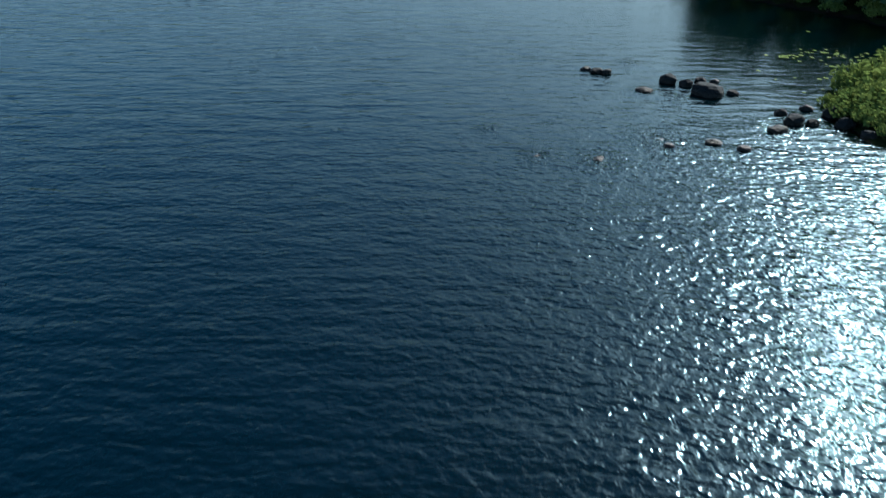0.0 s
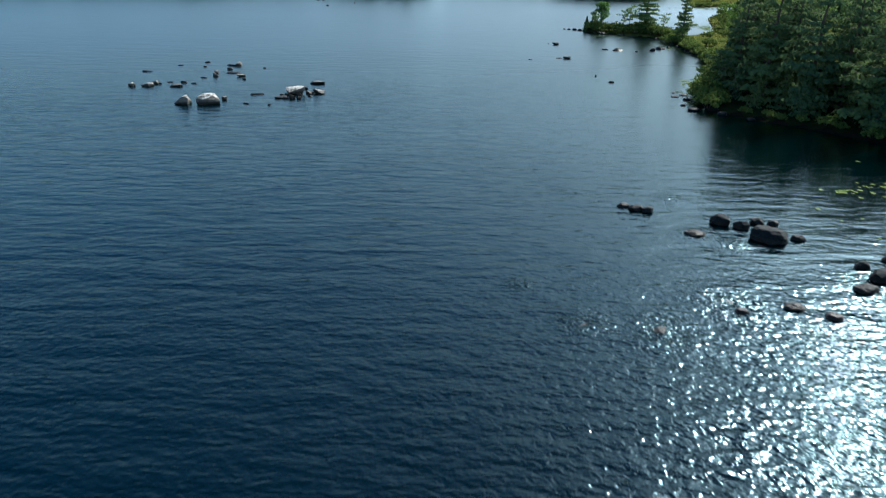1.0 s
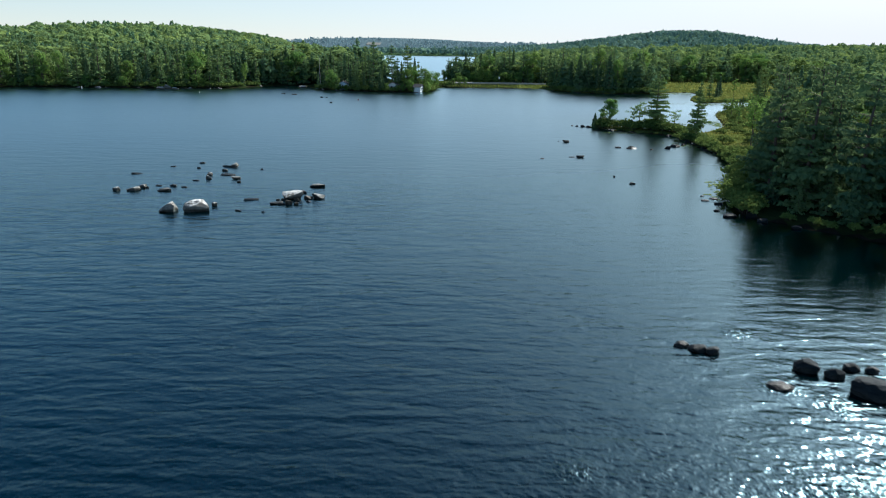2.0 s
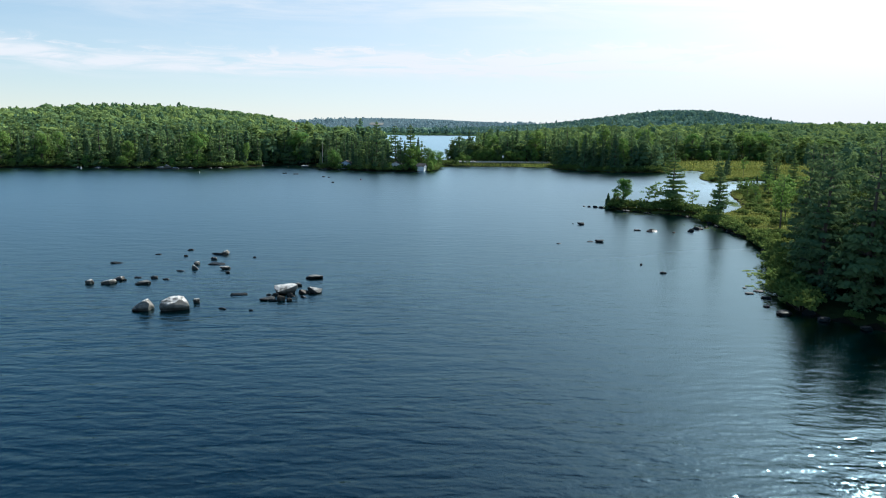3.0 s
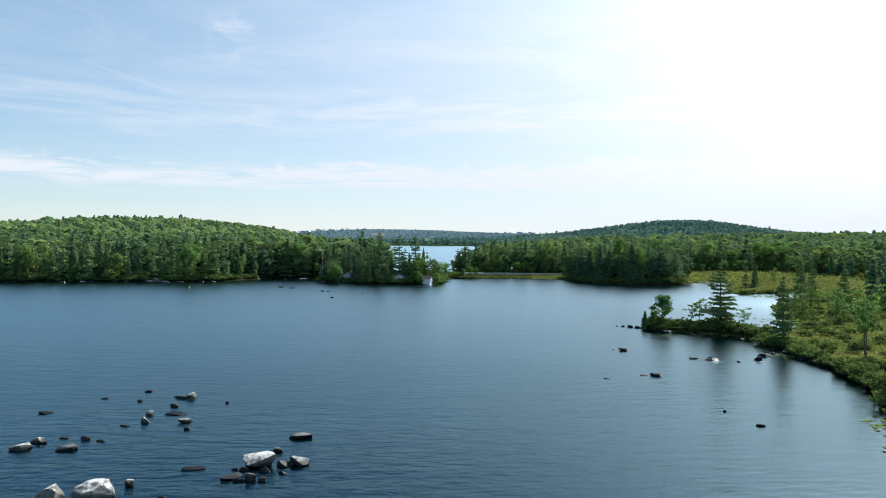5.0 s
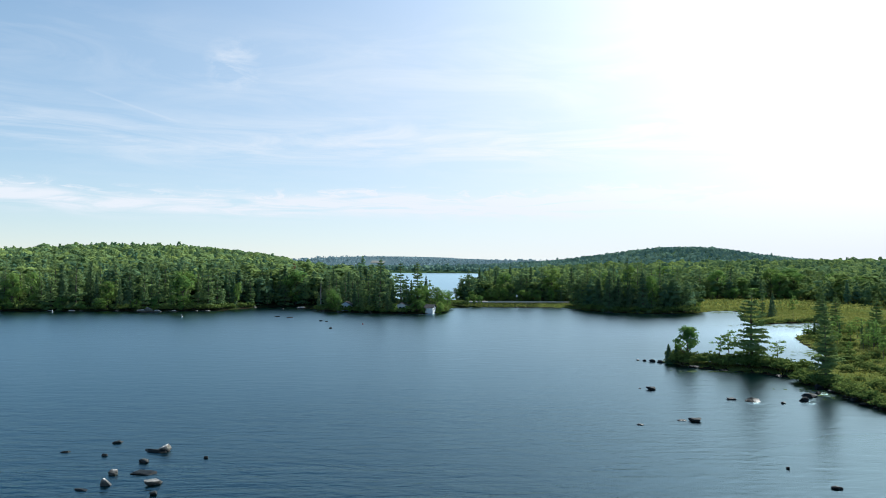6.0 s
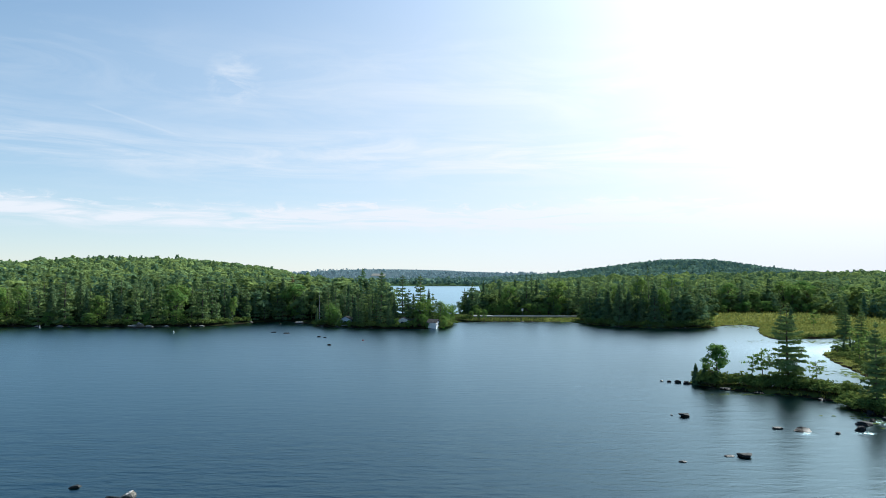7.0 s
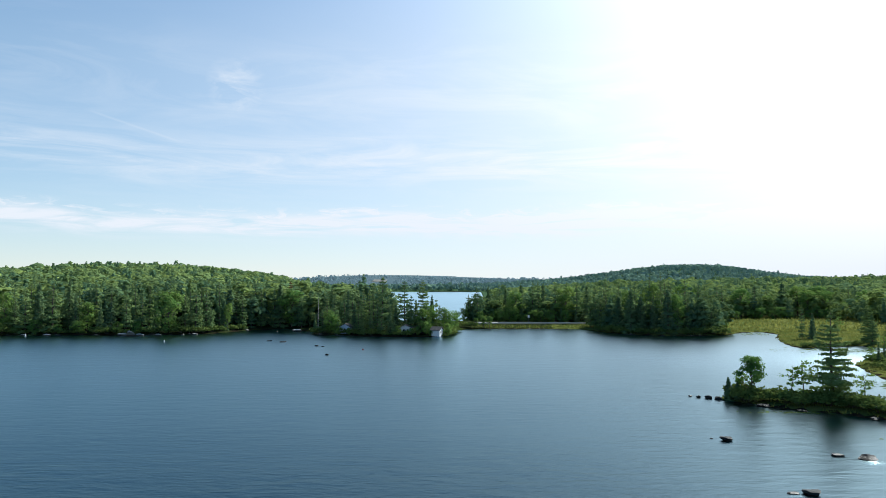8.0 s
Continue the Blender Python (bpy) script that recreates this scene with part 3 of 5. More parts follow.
STAND = Stand({
    "pine": [(15, lambda i=i: plant("pine_tree", grow_pine(15, (3.9, 3.3, 4.3, 3.0)[i], 10 + i, 12 + i % 3, 0.08, 0.52, 31, 0.5, 6, 10, (0.75, 0.65, 0.9, 0.6)[i]), PINE, "tall white pine with layered needle boughs on the shore", "tree", "shore pines")) for i in range(4)],
    # pines in the darker spruce colour, which stands in for their shaded side
    "fine": [(15, lambda i=i: plant("pine_tree", grow_pine(15, 4.2 - 0.3 * i, 110 + i, 16, 0.08, 0.38, 56, 0.45, 10, 16, 0.7), SPRUCE_SHADED_PINE, "tall white pine with shade-darkened needles in the dense stand on the bank", "tree", "shore pines")) for i in range(3)],
    "airy": [(13, lambda i=i: plant("pine_tree", grow_pine(13, 3.6, 30 + i, 15, 0.12, 0.32, 60, 0.5, 10, 20, 0.8), PINE, "open-crowned white pine with long level boughs", "tree", "shore pines")) for i in range(2)],
    "layered": [(13.5, lambda i=i: plant("pine_tree", grow_pine(13.5, 4.4, 38 + i, 19, 0.03, 0.3, 150, 0.45, 16, 24, 0.9), PINE, "tall pointed pine with long layered boughs down to the ground", "tree", "shore pines")) for i in range(2)],
    "spruce": [(14, lambda i=i: plant("spruce_tree", grow_spruce(14, 2.3 + 0.2 * i, 50 + i), SPRUCE_SHADED_PINE, "dark narrow spruce with drooping boughs", "tree", "spruces")) for i in range(3)],
    "bush": [(4, lambda i=i: plant("spruce_tree", grow_spruce(4, 1.3, 55 + i, 15, 0.24, 16), SPRUCE_SHADED_PINE, "small bushy spruce at the tip of the headland", "tree", "spruces")) for i in range(2)],
    "leafy": [(11, lambda i=i: plant("broadleaf_tree", grow_broadleaf(11, 3.4, 70 + i, 34, 60, 0.36, 0.14), BROADLEAF, "bright green broadleaf tree with a rounded crown", "tree", "broadleaf trees")) for i in range(3)],
    "open": [(7, lambda i=i: plant("broadleaf_tree", grow_broadleaf(7, 2.2, 76 + i, 38, 74, 0.26, 0.28), BROADLEAF, "small open-crowned tree on the headland", "tree", "broadleaf trees")) for i in range(2)],
    "sapling": [(5, lambda i=i: plant("sapling", grow_sapling(5, 1.7, 78 + i), BROADLEAF, "thin young tree with sparse light green leaves", "tree", "saplings")) for i in range(3)],
    "low": [(6, lambda i=i: plant("broadleaf_tree", grow_broadleaf(6, 2.5, 80 + i, 36, 50, 0.28, 0.05), BROADLEAF, "small bushy broadleaf tree at the water's edge", "tree", "broadleaf trees")) for i in range(3)],
    "shrub": [(2, lambda i=i: plant("shrub", grow_shrub(2, 1.5, 90 + i), SHRUB, "low yellow-green shrub at the water's edge", "shrub", "shore shrubs")) for i in range(3)],
    "rust": [(14, lambda: plant("pine_tree", grow_pine(14, 3.2, 47, 15), RUST, "dying pine with rust-brown needles", "tree", "shore pines"))],
})
R = random.Random(5)

# the small headland
STAND.put("layered", 46.0, 181.8, 13.6, 0.4, R, 1.0)
STAND.put("open", 36.2, 186.6, 6.9, 0.0, R, 1.0)
STAND.put("bush", 32.9, 187.4, 3.4, 0.0, R, 1.1)
STAND.put("bush", 34.2, 187.2, 2.6, 1.0, R, 1.3)
STAND.put("sapling", 42.6, 183.4, 6.2, 2.0, R, 1.15)
STAND.put("sapling", 41.4, 184.4, 5.2, 0.7, R, 1.0)
STAND.put("sapling", 50.0, 180.4, 5.0, 1.0, R, 1.15)
STAND.put("layered", 49.3, 163.6, 12.0, 2.2, R, 0.74)

# the marsh and its islet
STAND.put("pine", 101.5, 300.0, 10.8, 0.0, R, 0.62)
STAND.put("spruce", 106.5, 303.0, 8.5, 0.0, R, 1.1)
STAND.put("spruce", 103.6, 298.0, 6.5, 1.0, R, 1.1)
STAND.put("sapling", 106.6, 288.6, 8.0, 2.0, R, 0.7)
for x, y, h in ((108.5, 266.5, 10.2), (117.0, 291, 12.2), (113.0, 282, 9.5), (88.7, 214.6, 11.5)):
    STAND.put("layered", x, y, h, None, R, 0.8)
STAND.put("sapling", 55.0, 150.0, 9.8, 0.8, R, 0.85)
STAND.put("sapling", 56.6, 153.0, 8.4, 2.8, R, 0.85)
STAND.put("sapling", 60.7, 160.0, 8.0, None, R, 0.8)
STAND.put("leafy", 62.7, 156.0, 5.0, None, R, 0.7)
for x, y, h in ((83.5, 231.4, 4.5), (82.8, 226.5, 4.0), (86.0, 230.0, 4.8), (88, 236.7, 3.8), (87.2, 226.9, 4.2), (99.2, 238.0, 4.0), (92, 224, 3.5), (96, 229, 4.0), (80, 217, 3.0), (85, 214, 3.4), (90, 218, 3.0)):
    STAND.put("spruce", x, y, h, None, R, 0.9)
for x, y, h in ((81.5, 212.5, 5.5), (84.0, 208.0, 6.5), (86.5, 214.0, 5.0), (82.5, 204.5, 6.0), (89.0, 209.0, 6.0), (90.0, 202.0, 7.0), (92.0, 216.0, 5.5), (79.0, 200.0, 5.0), (86.0, 199.0, 6.0), (76.5, 193.0, 4.5), (81.0, 190.0, 5.5)):
    STAND.put("sapling", x, y, h, None, R, 0.9)

# the dark stand of pines on the near bank, front trees' shade put into needle colour
FRONT = [(39.8, 99, 16.5), (38.6, 105.5, 14.5), (42, 111.5, 15.5), (44.5, 105, 16.5), (45.5, 118.5, 13.5), (42.5, 93, 16.0), (48, 113, 16.0), (50, 125.5, 12.0), (47, 86, 15.5), (51, 80, 15.0),
                (43, 100, 13.5), (47, 94, 15.0), (52, 101, 16.5), (46, 108, 13.5), (57, 94, 16.5), (61, 103, 17.0), (50, 112, 15.5), (58, 115, 16.0), (66, 112, 17.0), (68, 98, 17.0)]
EDGE = [(50, 131.5, 16.0), (47.6, 124, 16.2), (46.2, 118, 14.8), (53.5, 136, 14.5), (43.4, 113.5, 15.0)]
BACK = [(54, 86, 15.5), (62, 84, 16.0), (72, 88, 16.5), (56, 124, 12.0), (66, 122, 15.0), (74, 106, 17.0), (76, 118, 16.5), (60, 76, 15.0), (70, 76, 16.0), (80, 96, 17.0),
                (84, 112, 16.5), (72, 130, 14.0), (80, 82, 16.5), (90, 100, 17.0), (63, 134, 10.5), (80, 138, 13.0), (50, 88, 14.5), (56, 106, 16.0), (64, 92, 16.5), (70, 104, 16.5),
                (48, 118, 11.0), (88, 124, 15.0), (92, 112, 16.5), (58, 68, 13.0), (66, 68, 15.0), (76, 68, 16.0)]
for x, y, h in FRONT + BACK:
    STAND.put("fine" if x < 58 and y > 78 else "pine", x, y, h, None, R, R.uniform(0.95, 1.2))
for x, y, h in ((41, 96, 7.0), (48, 90, 9.0), (52, 81, 8.5), (40, 106, 7.0), (45, 115, 7.5), (50, 121, 7.0), (55, 72, 9.0), (66, 62, 10.0), (54, 131, 6.0), (45, 103, 9.0), (43, 92, 8.0), (47, 86, 8.5), (55, 93, 9.0), (52, 108, 9.0)):
    STAND.put("spruce", x, y, h, None, R, 1.3)


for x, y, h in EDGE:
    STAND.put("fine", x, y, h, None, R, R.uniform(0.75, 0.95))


# ---- rocks ----
def make_boulder(seed, sx, sy, sz, mat, name="boulder", block=0.4, top=""):
    """A boulder: an angular block with worn edges and a rough skin. block: how square it is. top: flat, or a wedge that falls to one side."""
    rng = random.Random(seed)
    bm = bmesh.new()
    count = 11 + int(14 * (1 - block)) + (40 if block < 0.2 else 0)
    for i in range(count):
        p = Vector((rng.gauss(0, 1), rng.gauss(0, 1), rng.gauss(0, 1))).normalized()
        p = Vector([math.copysign(abs(c) ** (1 - 0.55 * block), c) for c in p]) * rng.uniform(0.8, 1.02)
        bm.verts.new(p)
    hull = bmesh.ops.convex_hull(bm, input=bm.verts)
    bmesh.ops.delete(bm, geom=list({v for v in hull["geom_interior"] if isinstance(v, bmesh.types.BMVert)}), context="VERTS")
    bmesh.ops.bevel(bm, geom=bm.edges[:], offset=0.07, segments=2, profile=0.6, affect="EDGES", clamp_overlap=True)
    bmesh.ops.triangulate(bm, faces=bm.faces[:])
    longest = [e for e in bm.edges if e.calc_length() > (0.22 if sx > 0.8 else 0.6)]
    bmesh.ops.subdivide_edges(bm, edges=longest, cuts=2, use_grid_fill=True)
    bmesh.ops.triangulate(bm, faces=bm.faces[:])
    off = Vector((rng.uniform(0, 50), rng.uniform(0, 50), 0))
    for v in bm.verts:
        p = v.co.copy()
        p *= 1 + 0.10 * noise.noise(p * 1.6 + off) + 0.05 * noise.noise(p * 5 + off)
        if top == "flat" and p.z > 0.45:
            p.z = 0.45 + (p.z - 0.45) * 0.22 + 0.10 * p.x
        elif top == "wedge" and p.z > -0.2:
            p.z = -0.2 + (p.z + 0.2) * min(1.0, max(0.12, 0.62 + 0.62 * p.x))
        v.co = Vector((p.x * sx, p.y * sy, p.z * sz))
    me = bpy.data.meshes.new(name)
    bm.to_mesh(me)
    bm.free()
    me.materials.append(mat)
    return me


def rock(name, x, y, wide, high, mat, seed, label, group, deep=None, turn=None, block=0.4, sink=0.35, top=""):
    """wide: across; high: above the water."""
    deep = deep or wide * 0.75
    total = high / (1 - sink)
    me = make_boulder(seed, wide / 1.98, deep / 1.98, total / 1.75, mat, name, block, top)
    peak = max(v.co.z for v in me.vertices)
    ob = tagged(new(name, me), label, "rock", group)
    ob.matrix_basis = pose(x, y, high - peak, 0, 0, random.Random(seed).uniform(-25, 25) if turn is None else turn)
    return ob


PALE = "grey granite boulder with a paler top standing in the lake"
LOW = "low dark rock barely breaking the lake surface"
# a shoal of boulders in open water: x, y, width, height
SHOAL = [(-45.6, 105.9, 1.05, 0.6), (-43.5, 106.1, 2.1, 0.6), (-43.1, 108.0, 1.4, 0.55), (-42.3, 107.7, 0.5, 0.25), (-39.4, 106.1, 2.0, 0.4), (-39.3, 109.0, 1.0, 0.38),
         (-42.2, 127.9, 1.3, 0.28), (-41.0, 123.1, 0.65, 0.25), (-37.3, 117.4, 0.95, 0.5), (-36.5, 114.7, 1.2, 0.6)]
SHOAL += [(-34.4, 94.9, 2.25, 1.3), (-31.2, 95.4, 3.4, 1.5),
         (-30.0, 97.9, 0.9, 0.5), (-36.1, 124.9, 1.5, 0.75), (-36.3, 121.1, 1.05, 0.4), (-32.8, 115.1, 1.5, 0.4), (-31.5, 112.5, 0.8, 0.3), (-31.1, 122.6, 0.55, 0.25),
         (-20.1, 110.1, 2.4, 0.45), (-21.7, 102.5, 2.8, 1.15), (-21.2, 106.1, 1.1, 0.4), (-18.6, 102.9, 1.9, 0.75), (-19.8, 102.5, 1.4, 0.5), (-21.6, 99.3, 1.05, 0.65),
         (-23.1, 99.7, 1.8, 0.32), (-20.6, 99.1, 0.65, 0.4), (-20.9, 101.2, 1.15, 0.5), (-23.4, 101.4, 0.7, 0.2)]
for i, (x, y, w, h) in enumerate(SHOAL):
    brown = i in (22, 23, 25, 26)
    rock("boulder", x, y, w, h * 0.84, BROWN_ROCK if brown else WET_ROCK if i in (3, 4, 5, 6, 7, 14, 16, 17, 18, 20, 21, 24, 27) else GRANITE, 100 + i, "brown weathered rock among the boulders of the shoal" if brown else PALE, "boulders of the shoal", block=0.3 if i == 11 else 0.45, top={10: "wedge", 13: "wedge", 19: "flat", 1: "wedge"}.get(i, ""), turn=0 if i in (1, 10, 13) else None)
AWASH = [(-36.9, 124.7, 2.8, 0.28), (-22.3, 99.0, 1.2, 0.2), (-19.4, 100.6, 0.9, 0.22), (-22.6, 101.2, 1.0, 0.3), (-41.5, 109.3, 1.5, 0.12), (-37.7, 108.4, 1.1, 0.16), (-37.8, 113.3, 1.5, 0.13), (-48.2, 117.7, 2.5, 0.22), (-45.4, 124.2, 1.3, 0.14), (-26.5, 95.5, 1.05, 0.14),
         (-23.5, 95.0, 0.5, 0.12), (-26.7, 101.4, 2.1, 0.2), (-34.7, 117.8, 2.9, 0.22)]
for i, (x, y, w, h) in enumerate(AWASH):
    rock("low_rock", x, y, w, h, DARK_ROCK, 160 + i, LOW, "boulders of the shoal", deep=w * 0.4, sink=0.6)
# rocks off the headland
HEAD = [(21.4, 159.6, 1.7, 0.45), (20.9, 139.4, 1.8, 0.4), (32.9, 151.3, 2.3, 0.55), (30.4, 152.6, 1.5, 0.25), (39.9, 151.6, 1.4, 0.65), (42.2, 154.9, 2.4, 0.5), (23.8, 115.2, 1.0, 0.25),
        (22.5, 120.7, 0.4, 0.2), (36.3, 150.0, 0.7, 0.25), (46.5, 160.5, 1.2, 0.8), (28.0, 190.7, 0.6, 0.25), (29.0, 189.8, 0.8, 0.35), (30.3, 188.9, 1.3, 0.5), (31.4, 187.8, 1.6, 0.5),
        (19.3, 139.6, 1.2, 0.14), (13.8, 137.3, 1.0, 0.12), (20.1, 160.6, 0.5, 0.12), (44.6, 157.0, 1.0, 0.4)]
for i, (x, y, w, h) in enumerate(HEAD):
    rock("shore_rock", x, y, w, h, DARK_ROCK if h < 1 else GRANITE, 200 + i, "dark wet rock in the shallows off the headland", "rocks off the headland", block=0.22)
# near rocks off the first point
NEAR = [(13.0, 60.1, 1.2, 0.35), (13.8, 59.4, 1.35, 0.45), (14.6, 59.1, 1.2, 0.45), (16.8, 54.6, 1.7, 0.28), (19.3, 56.8, 1.8, 0.8), (20.6, 56.0, 1.35, 0.65), (22.1, 57.0, 1.2, 0.5),
        (23.2, 56.7, 1.0, 0.4), (21.7, 54.0, 3.3, 0.95), (23.8, 54.0, 1.2, 0.4), (25.8, 49.5, 1.2, 0.5), (24.2, 46.2, 1.8, 0.45), (26.0, 47.7, 1.8, 0.75), (27.2, 47.4, 1.15, 0.5),
        (28.2, 50.6, 1.25, 0.4), (18.9, 43.9, 1.45, 0.32), (20.6, 42.8, 1.15, 0.32), (29.6, 49.2, 1.9, 0.9), (29.4, 47.1, 1.8, 0.8), (30.0, 45.0, 1.4, 0.6), (15.7, 43.3, 0.9, 0.25)]
for i, (x, y, w, h) in enumerate(NEAR):
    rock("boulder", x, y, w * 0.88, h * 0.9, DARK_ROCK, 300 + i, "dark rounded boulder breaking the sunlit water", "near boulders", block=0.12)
SUNK = [(15.6, 55.1, 1.7, 0.08), (18.7, 52.5, 1.7, 0.08), (17.5, 62.5, 1.3, 0.06), (2.1, 45.9, 1.3, -0.12), (3.8, 46.3, 1.2, 0.07), (6.7, 41.8, 1.6, 0.14), (10.7, 41.2, 1.6, 0.2), (15.3, 44.5, 2.3, 0.12),
        (15.2, 43.4, 1.5, 0.08), (27.0, 49.0, 1.3, 0.1), (-18.4, 62.8, 2.9, -0.12), (-15.9, 68.1, 1.8, -0.18), (-12.7, 67.5, 1.6, -0.12), (-16.4, 61.4, 2.4, -0.22)]
for i, (x, y, w, h) in enumerate(SUNK):
    ob = rock("sunken_rock", x, y, w, 0.6, BROWN_ROCK if h < -0.1 else WET_ROCK, 340 + i, "dark brown rock lying just under the lake surface", "sunken rocks", sink=0.5)
    ob.location.z += h - 0.68
# the point below the pines
POINT = [(31.0, 107.5, 0.6, 0.2), (30.3, 104.7, 1.3, 0.22), (31.9, 105.8, 1.4, 0.28), (31.4, 102.7, 1.4, 0.4), (29.7, 99.0, 0.9, 0.28), (30.1, 96.2, 2.3, 0.55), (32.8, 96.3, 1.9, 0.6), (33.0, 93.8, 1.7, 0.6),
         (39.3, 119.3, 1.2, 0.3), (40.8, 121.3, 1.7, 0.4), (35.4, 91.0, 1.4, 0.5)]
for i, (x, y, w, h) in enumerate(POINT):
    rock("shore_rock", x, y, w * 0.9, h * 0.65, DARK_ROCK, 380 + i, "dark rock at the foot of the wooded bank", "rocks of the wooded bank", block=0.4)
# pale ledges and small rocks by the far shore
FAR = [(-127.2, 317.4, 4.2, 1.0), (-124.4, 317.4, 3.6, 1.9), (-121.2, 317.6, 3.8, 0.9), (-115.8, 319.6, 2.6, 0.6), (-69.4, 296.3, 2.6, 0.35), (-64.3, 292.2, 2.9, 0.35), (-50.9, 278.8, 1.4, 0.4), (-48.6, 277.1, 1.35, 0.25),
       (-43.0, 253.5, 1.2, 0.4), (-71.2, 340.5, 4.0, 0.9), (-78.0, 337.3, 1.1, 0.5), (-155, 318, 3.0, 0.6), (-104, 323, 2.4, 0.5), (-108, 322, 1.6, 0.4), (-163, 317.5, 2.2, 0.5), (-58.5, 322.6, 1.8, 0.5), (-52, 319.6, 1.6, 0.4), (-92, 345.5, 2.0, 0.5), (-138, 319.5, 2.0, 0.4)]
for i, (x, y, w, h) in enumerate(FAR):
    rock("shore_rock", x, y, w, h, GRANITE if i < 4 or i > 8 else DARK_ROCK, 420 + i, "pale granite ledge at the far shore" if i < 4 or i > 8 else LOW, "far shore rocks")
# small rocks strewn along the far waterlines
T = random.Random(61)
for line in ([(-190, 315.2), (-178, 318.6), (-158, 318.6), (-143, 320.6), (-128, 319.2), (-101, 326.5)], [(-60, 322.6), (-51, 320.2), (-41, 315.2), (-31, 313.1), (-17, 313.0), (-12, 321)], [(-3, 354.6), (5, 354.9), (18, 354.8), (34, 355.1), (39, 355.4)], [(46, 336.5), (54, 325), (64.4, 319.8), (76, 320), (86, 323)], [(33.6, 184.6), (38, 178.6), (44, 175.5), (47.6, 170), (46.8, 160), (47, 150), (45.5, 139), (43.5, 126), (39, 117), (35, 108)]):
    for (ax, ay), (bx, by) in zip(line, line[1:]):
        for k in range(max(1, int(math.hypot(bx - ax, by - ay) / 3.2))):
            u = T.random()
            rock("shore_rock", ax + (bx - ax) * u, ay + (by - ay) * u + T.uniform(-0.3, 0.2), T.uniform(0.5, 1.7), T.uniform(0.15, 0.5), T.choice([WET_ROCK, DARK_ROCK, WET_ROCK, GRANITE]) if ay > 200 else DARK_ROCK, 700 + T.randrange(9000), "small weathered rock at the foot of the wooded shore", "far shore rocks")


# ---- woodland ----
def clear_of_shore(px, py, margin):
    d = np.minimum(shore_distance(px, py, LAKE), shore_distance(px, py, FAR_LAKE))
    return d > margin


def scatter(x0, x1, y0, y1, space, rng, margin=2.0, keep=None):
    """Jittered places on dry land."""
    gx, gy = np.meshgrid(np.arange(x0, x1, space), np.arange(y0, y1, space))
    px = (gx + rng.uniform(-0.48, 0.48, gx.shape) * space).ravel()
    py = (gy + rng.uniform(-0.48, 0.48, gy.shape) * space).ravel()
    ok = clear_of_shore(px, py, margin)
    if keep is not None:
        ok &= keep(px, py)
    px, py = px[ok], py[ok]
    return px, py, land_height(px, py)[0]


def woodland(name, places, forms, heights, mat, label, rng, leafy=0.5, patch=60.0):
    """One object of many trees. forms: (height, verts, quads, is broadleaf); kinds and tones come in patches."""
    px, py, pz = places
    verts, faces, tones, base = [], [], [], 0
    soft = [f for f in forms if f[3]] or forms
    hard = [f for f in forms if not f[3]] or forms
    for x, y, z in zip(px, py, pz):
        patchy = 0.5 + 0.9 * noise.noise(Vector((x / patch, y / patch, 3.0)))
        broad = rng.random() < np.clip(leafy + (patchy - 0.5) * 1.4, 0.03, 0.97)
        f = (soft if broad else hard)[rng.integers(len(soft if broad else hard))]
        h = rng.uniform(*heights) * (0.88 if broad else 1.0) * (1.25 if rng.random() < 0.05 else 1) * (0.82 if rng.random() < 0.25 else 1)
        s, a = h / f[0], rng.uniform(0, 6.28)
        wide = s * rng.uniform(0.85, 1.55)
        c, d = math.cos(a) * wide, math.sin(a) * wide
        v = f[1]
        verts.append(np.stack([v[:, 0] * c - v[:, 1] * d + x, v[:, 0] * d + v[:, 1] * c + y, v[:, 2] * s + z - 0.2], 1))
        faces.append(f[2] + base)
        base += len(v)
        tone = np.clip((0.62 if broad else 0.16) + rng.normal() * 0.26, 0, 1)
        tones.append(np.full(len(v), tone, np.float32))
    me = mesh_from(name, np.concatenate(verts), np.concatenate(faces), mat)
    me.attributes.new("tone", "FLOAT", "POINT").data.foreach_set("value", np.concatenate(tones))
    return tagged(new(name, me), label, "woodland", kind="stuff")


def form(grown, h, broad):
    """A tree for the woodland: trunk and crown in one set of quads."""
    spans, limbs, (lv, lf) = grown
    tv, tf = tubes(spans[:3], 3)
    tf = np.concatenate([tf[:, :3], tf[:, (0, 2, 3)]])
    return (h, np.concatenate([tv, lv]), np.concatenate([tf, lf + len(tv)]), broad)


W = np.random.default_rng(11)
MIDDLE = [form(grow_pine(15, (3.9, 3.3, 4.5, 3.6, 3.0)[i], 200 + i, 11, 0.12, 0.9, 15, 0.5, 5, 4, (0.75, 0.6, 0.9, 0.7, 0.6)[i], 3), 15, False) for i in range(5)] + [form(grow_spruce(15, 2.9, 210, 14, 0.8, 5, 3, 3), 15, False)]
MIDDLE += [form(grow_broadleaf(13, (3.6, 4.6, 4.0, 5.0)[i], 220 + i, 20, 22, 0.9, 0.15, 3), 13, True) for i in range(4)]
LIGHT = [form(grow_spruce(14, 2.9, 230, 10, 1.1, 3, 2, 3), 14, False)] + [form(grow_pine(14, (3.7, 3.2, 4.3)[i], 235 + i, 10, 0.1, 1.15, 7, 0.45, 3, 2, (0.75, 0.6, 0.9)[i], 3), 14, False) for i in range(3)]
LIGHT += [form(grow_broadleaf(13, (3.8, 4.8, 4.2, 5.2)[i], 240 + i, 15, 13, 1.2, 0.12, 3), 13, True) for i in range(4)]


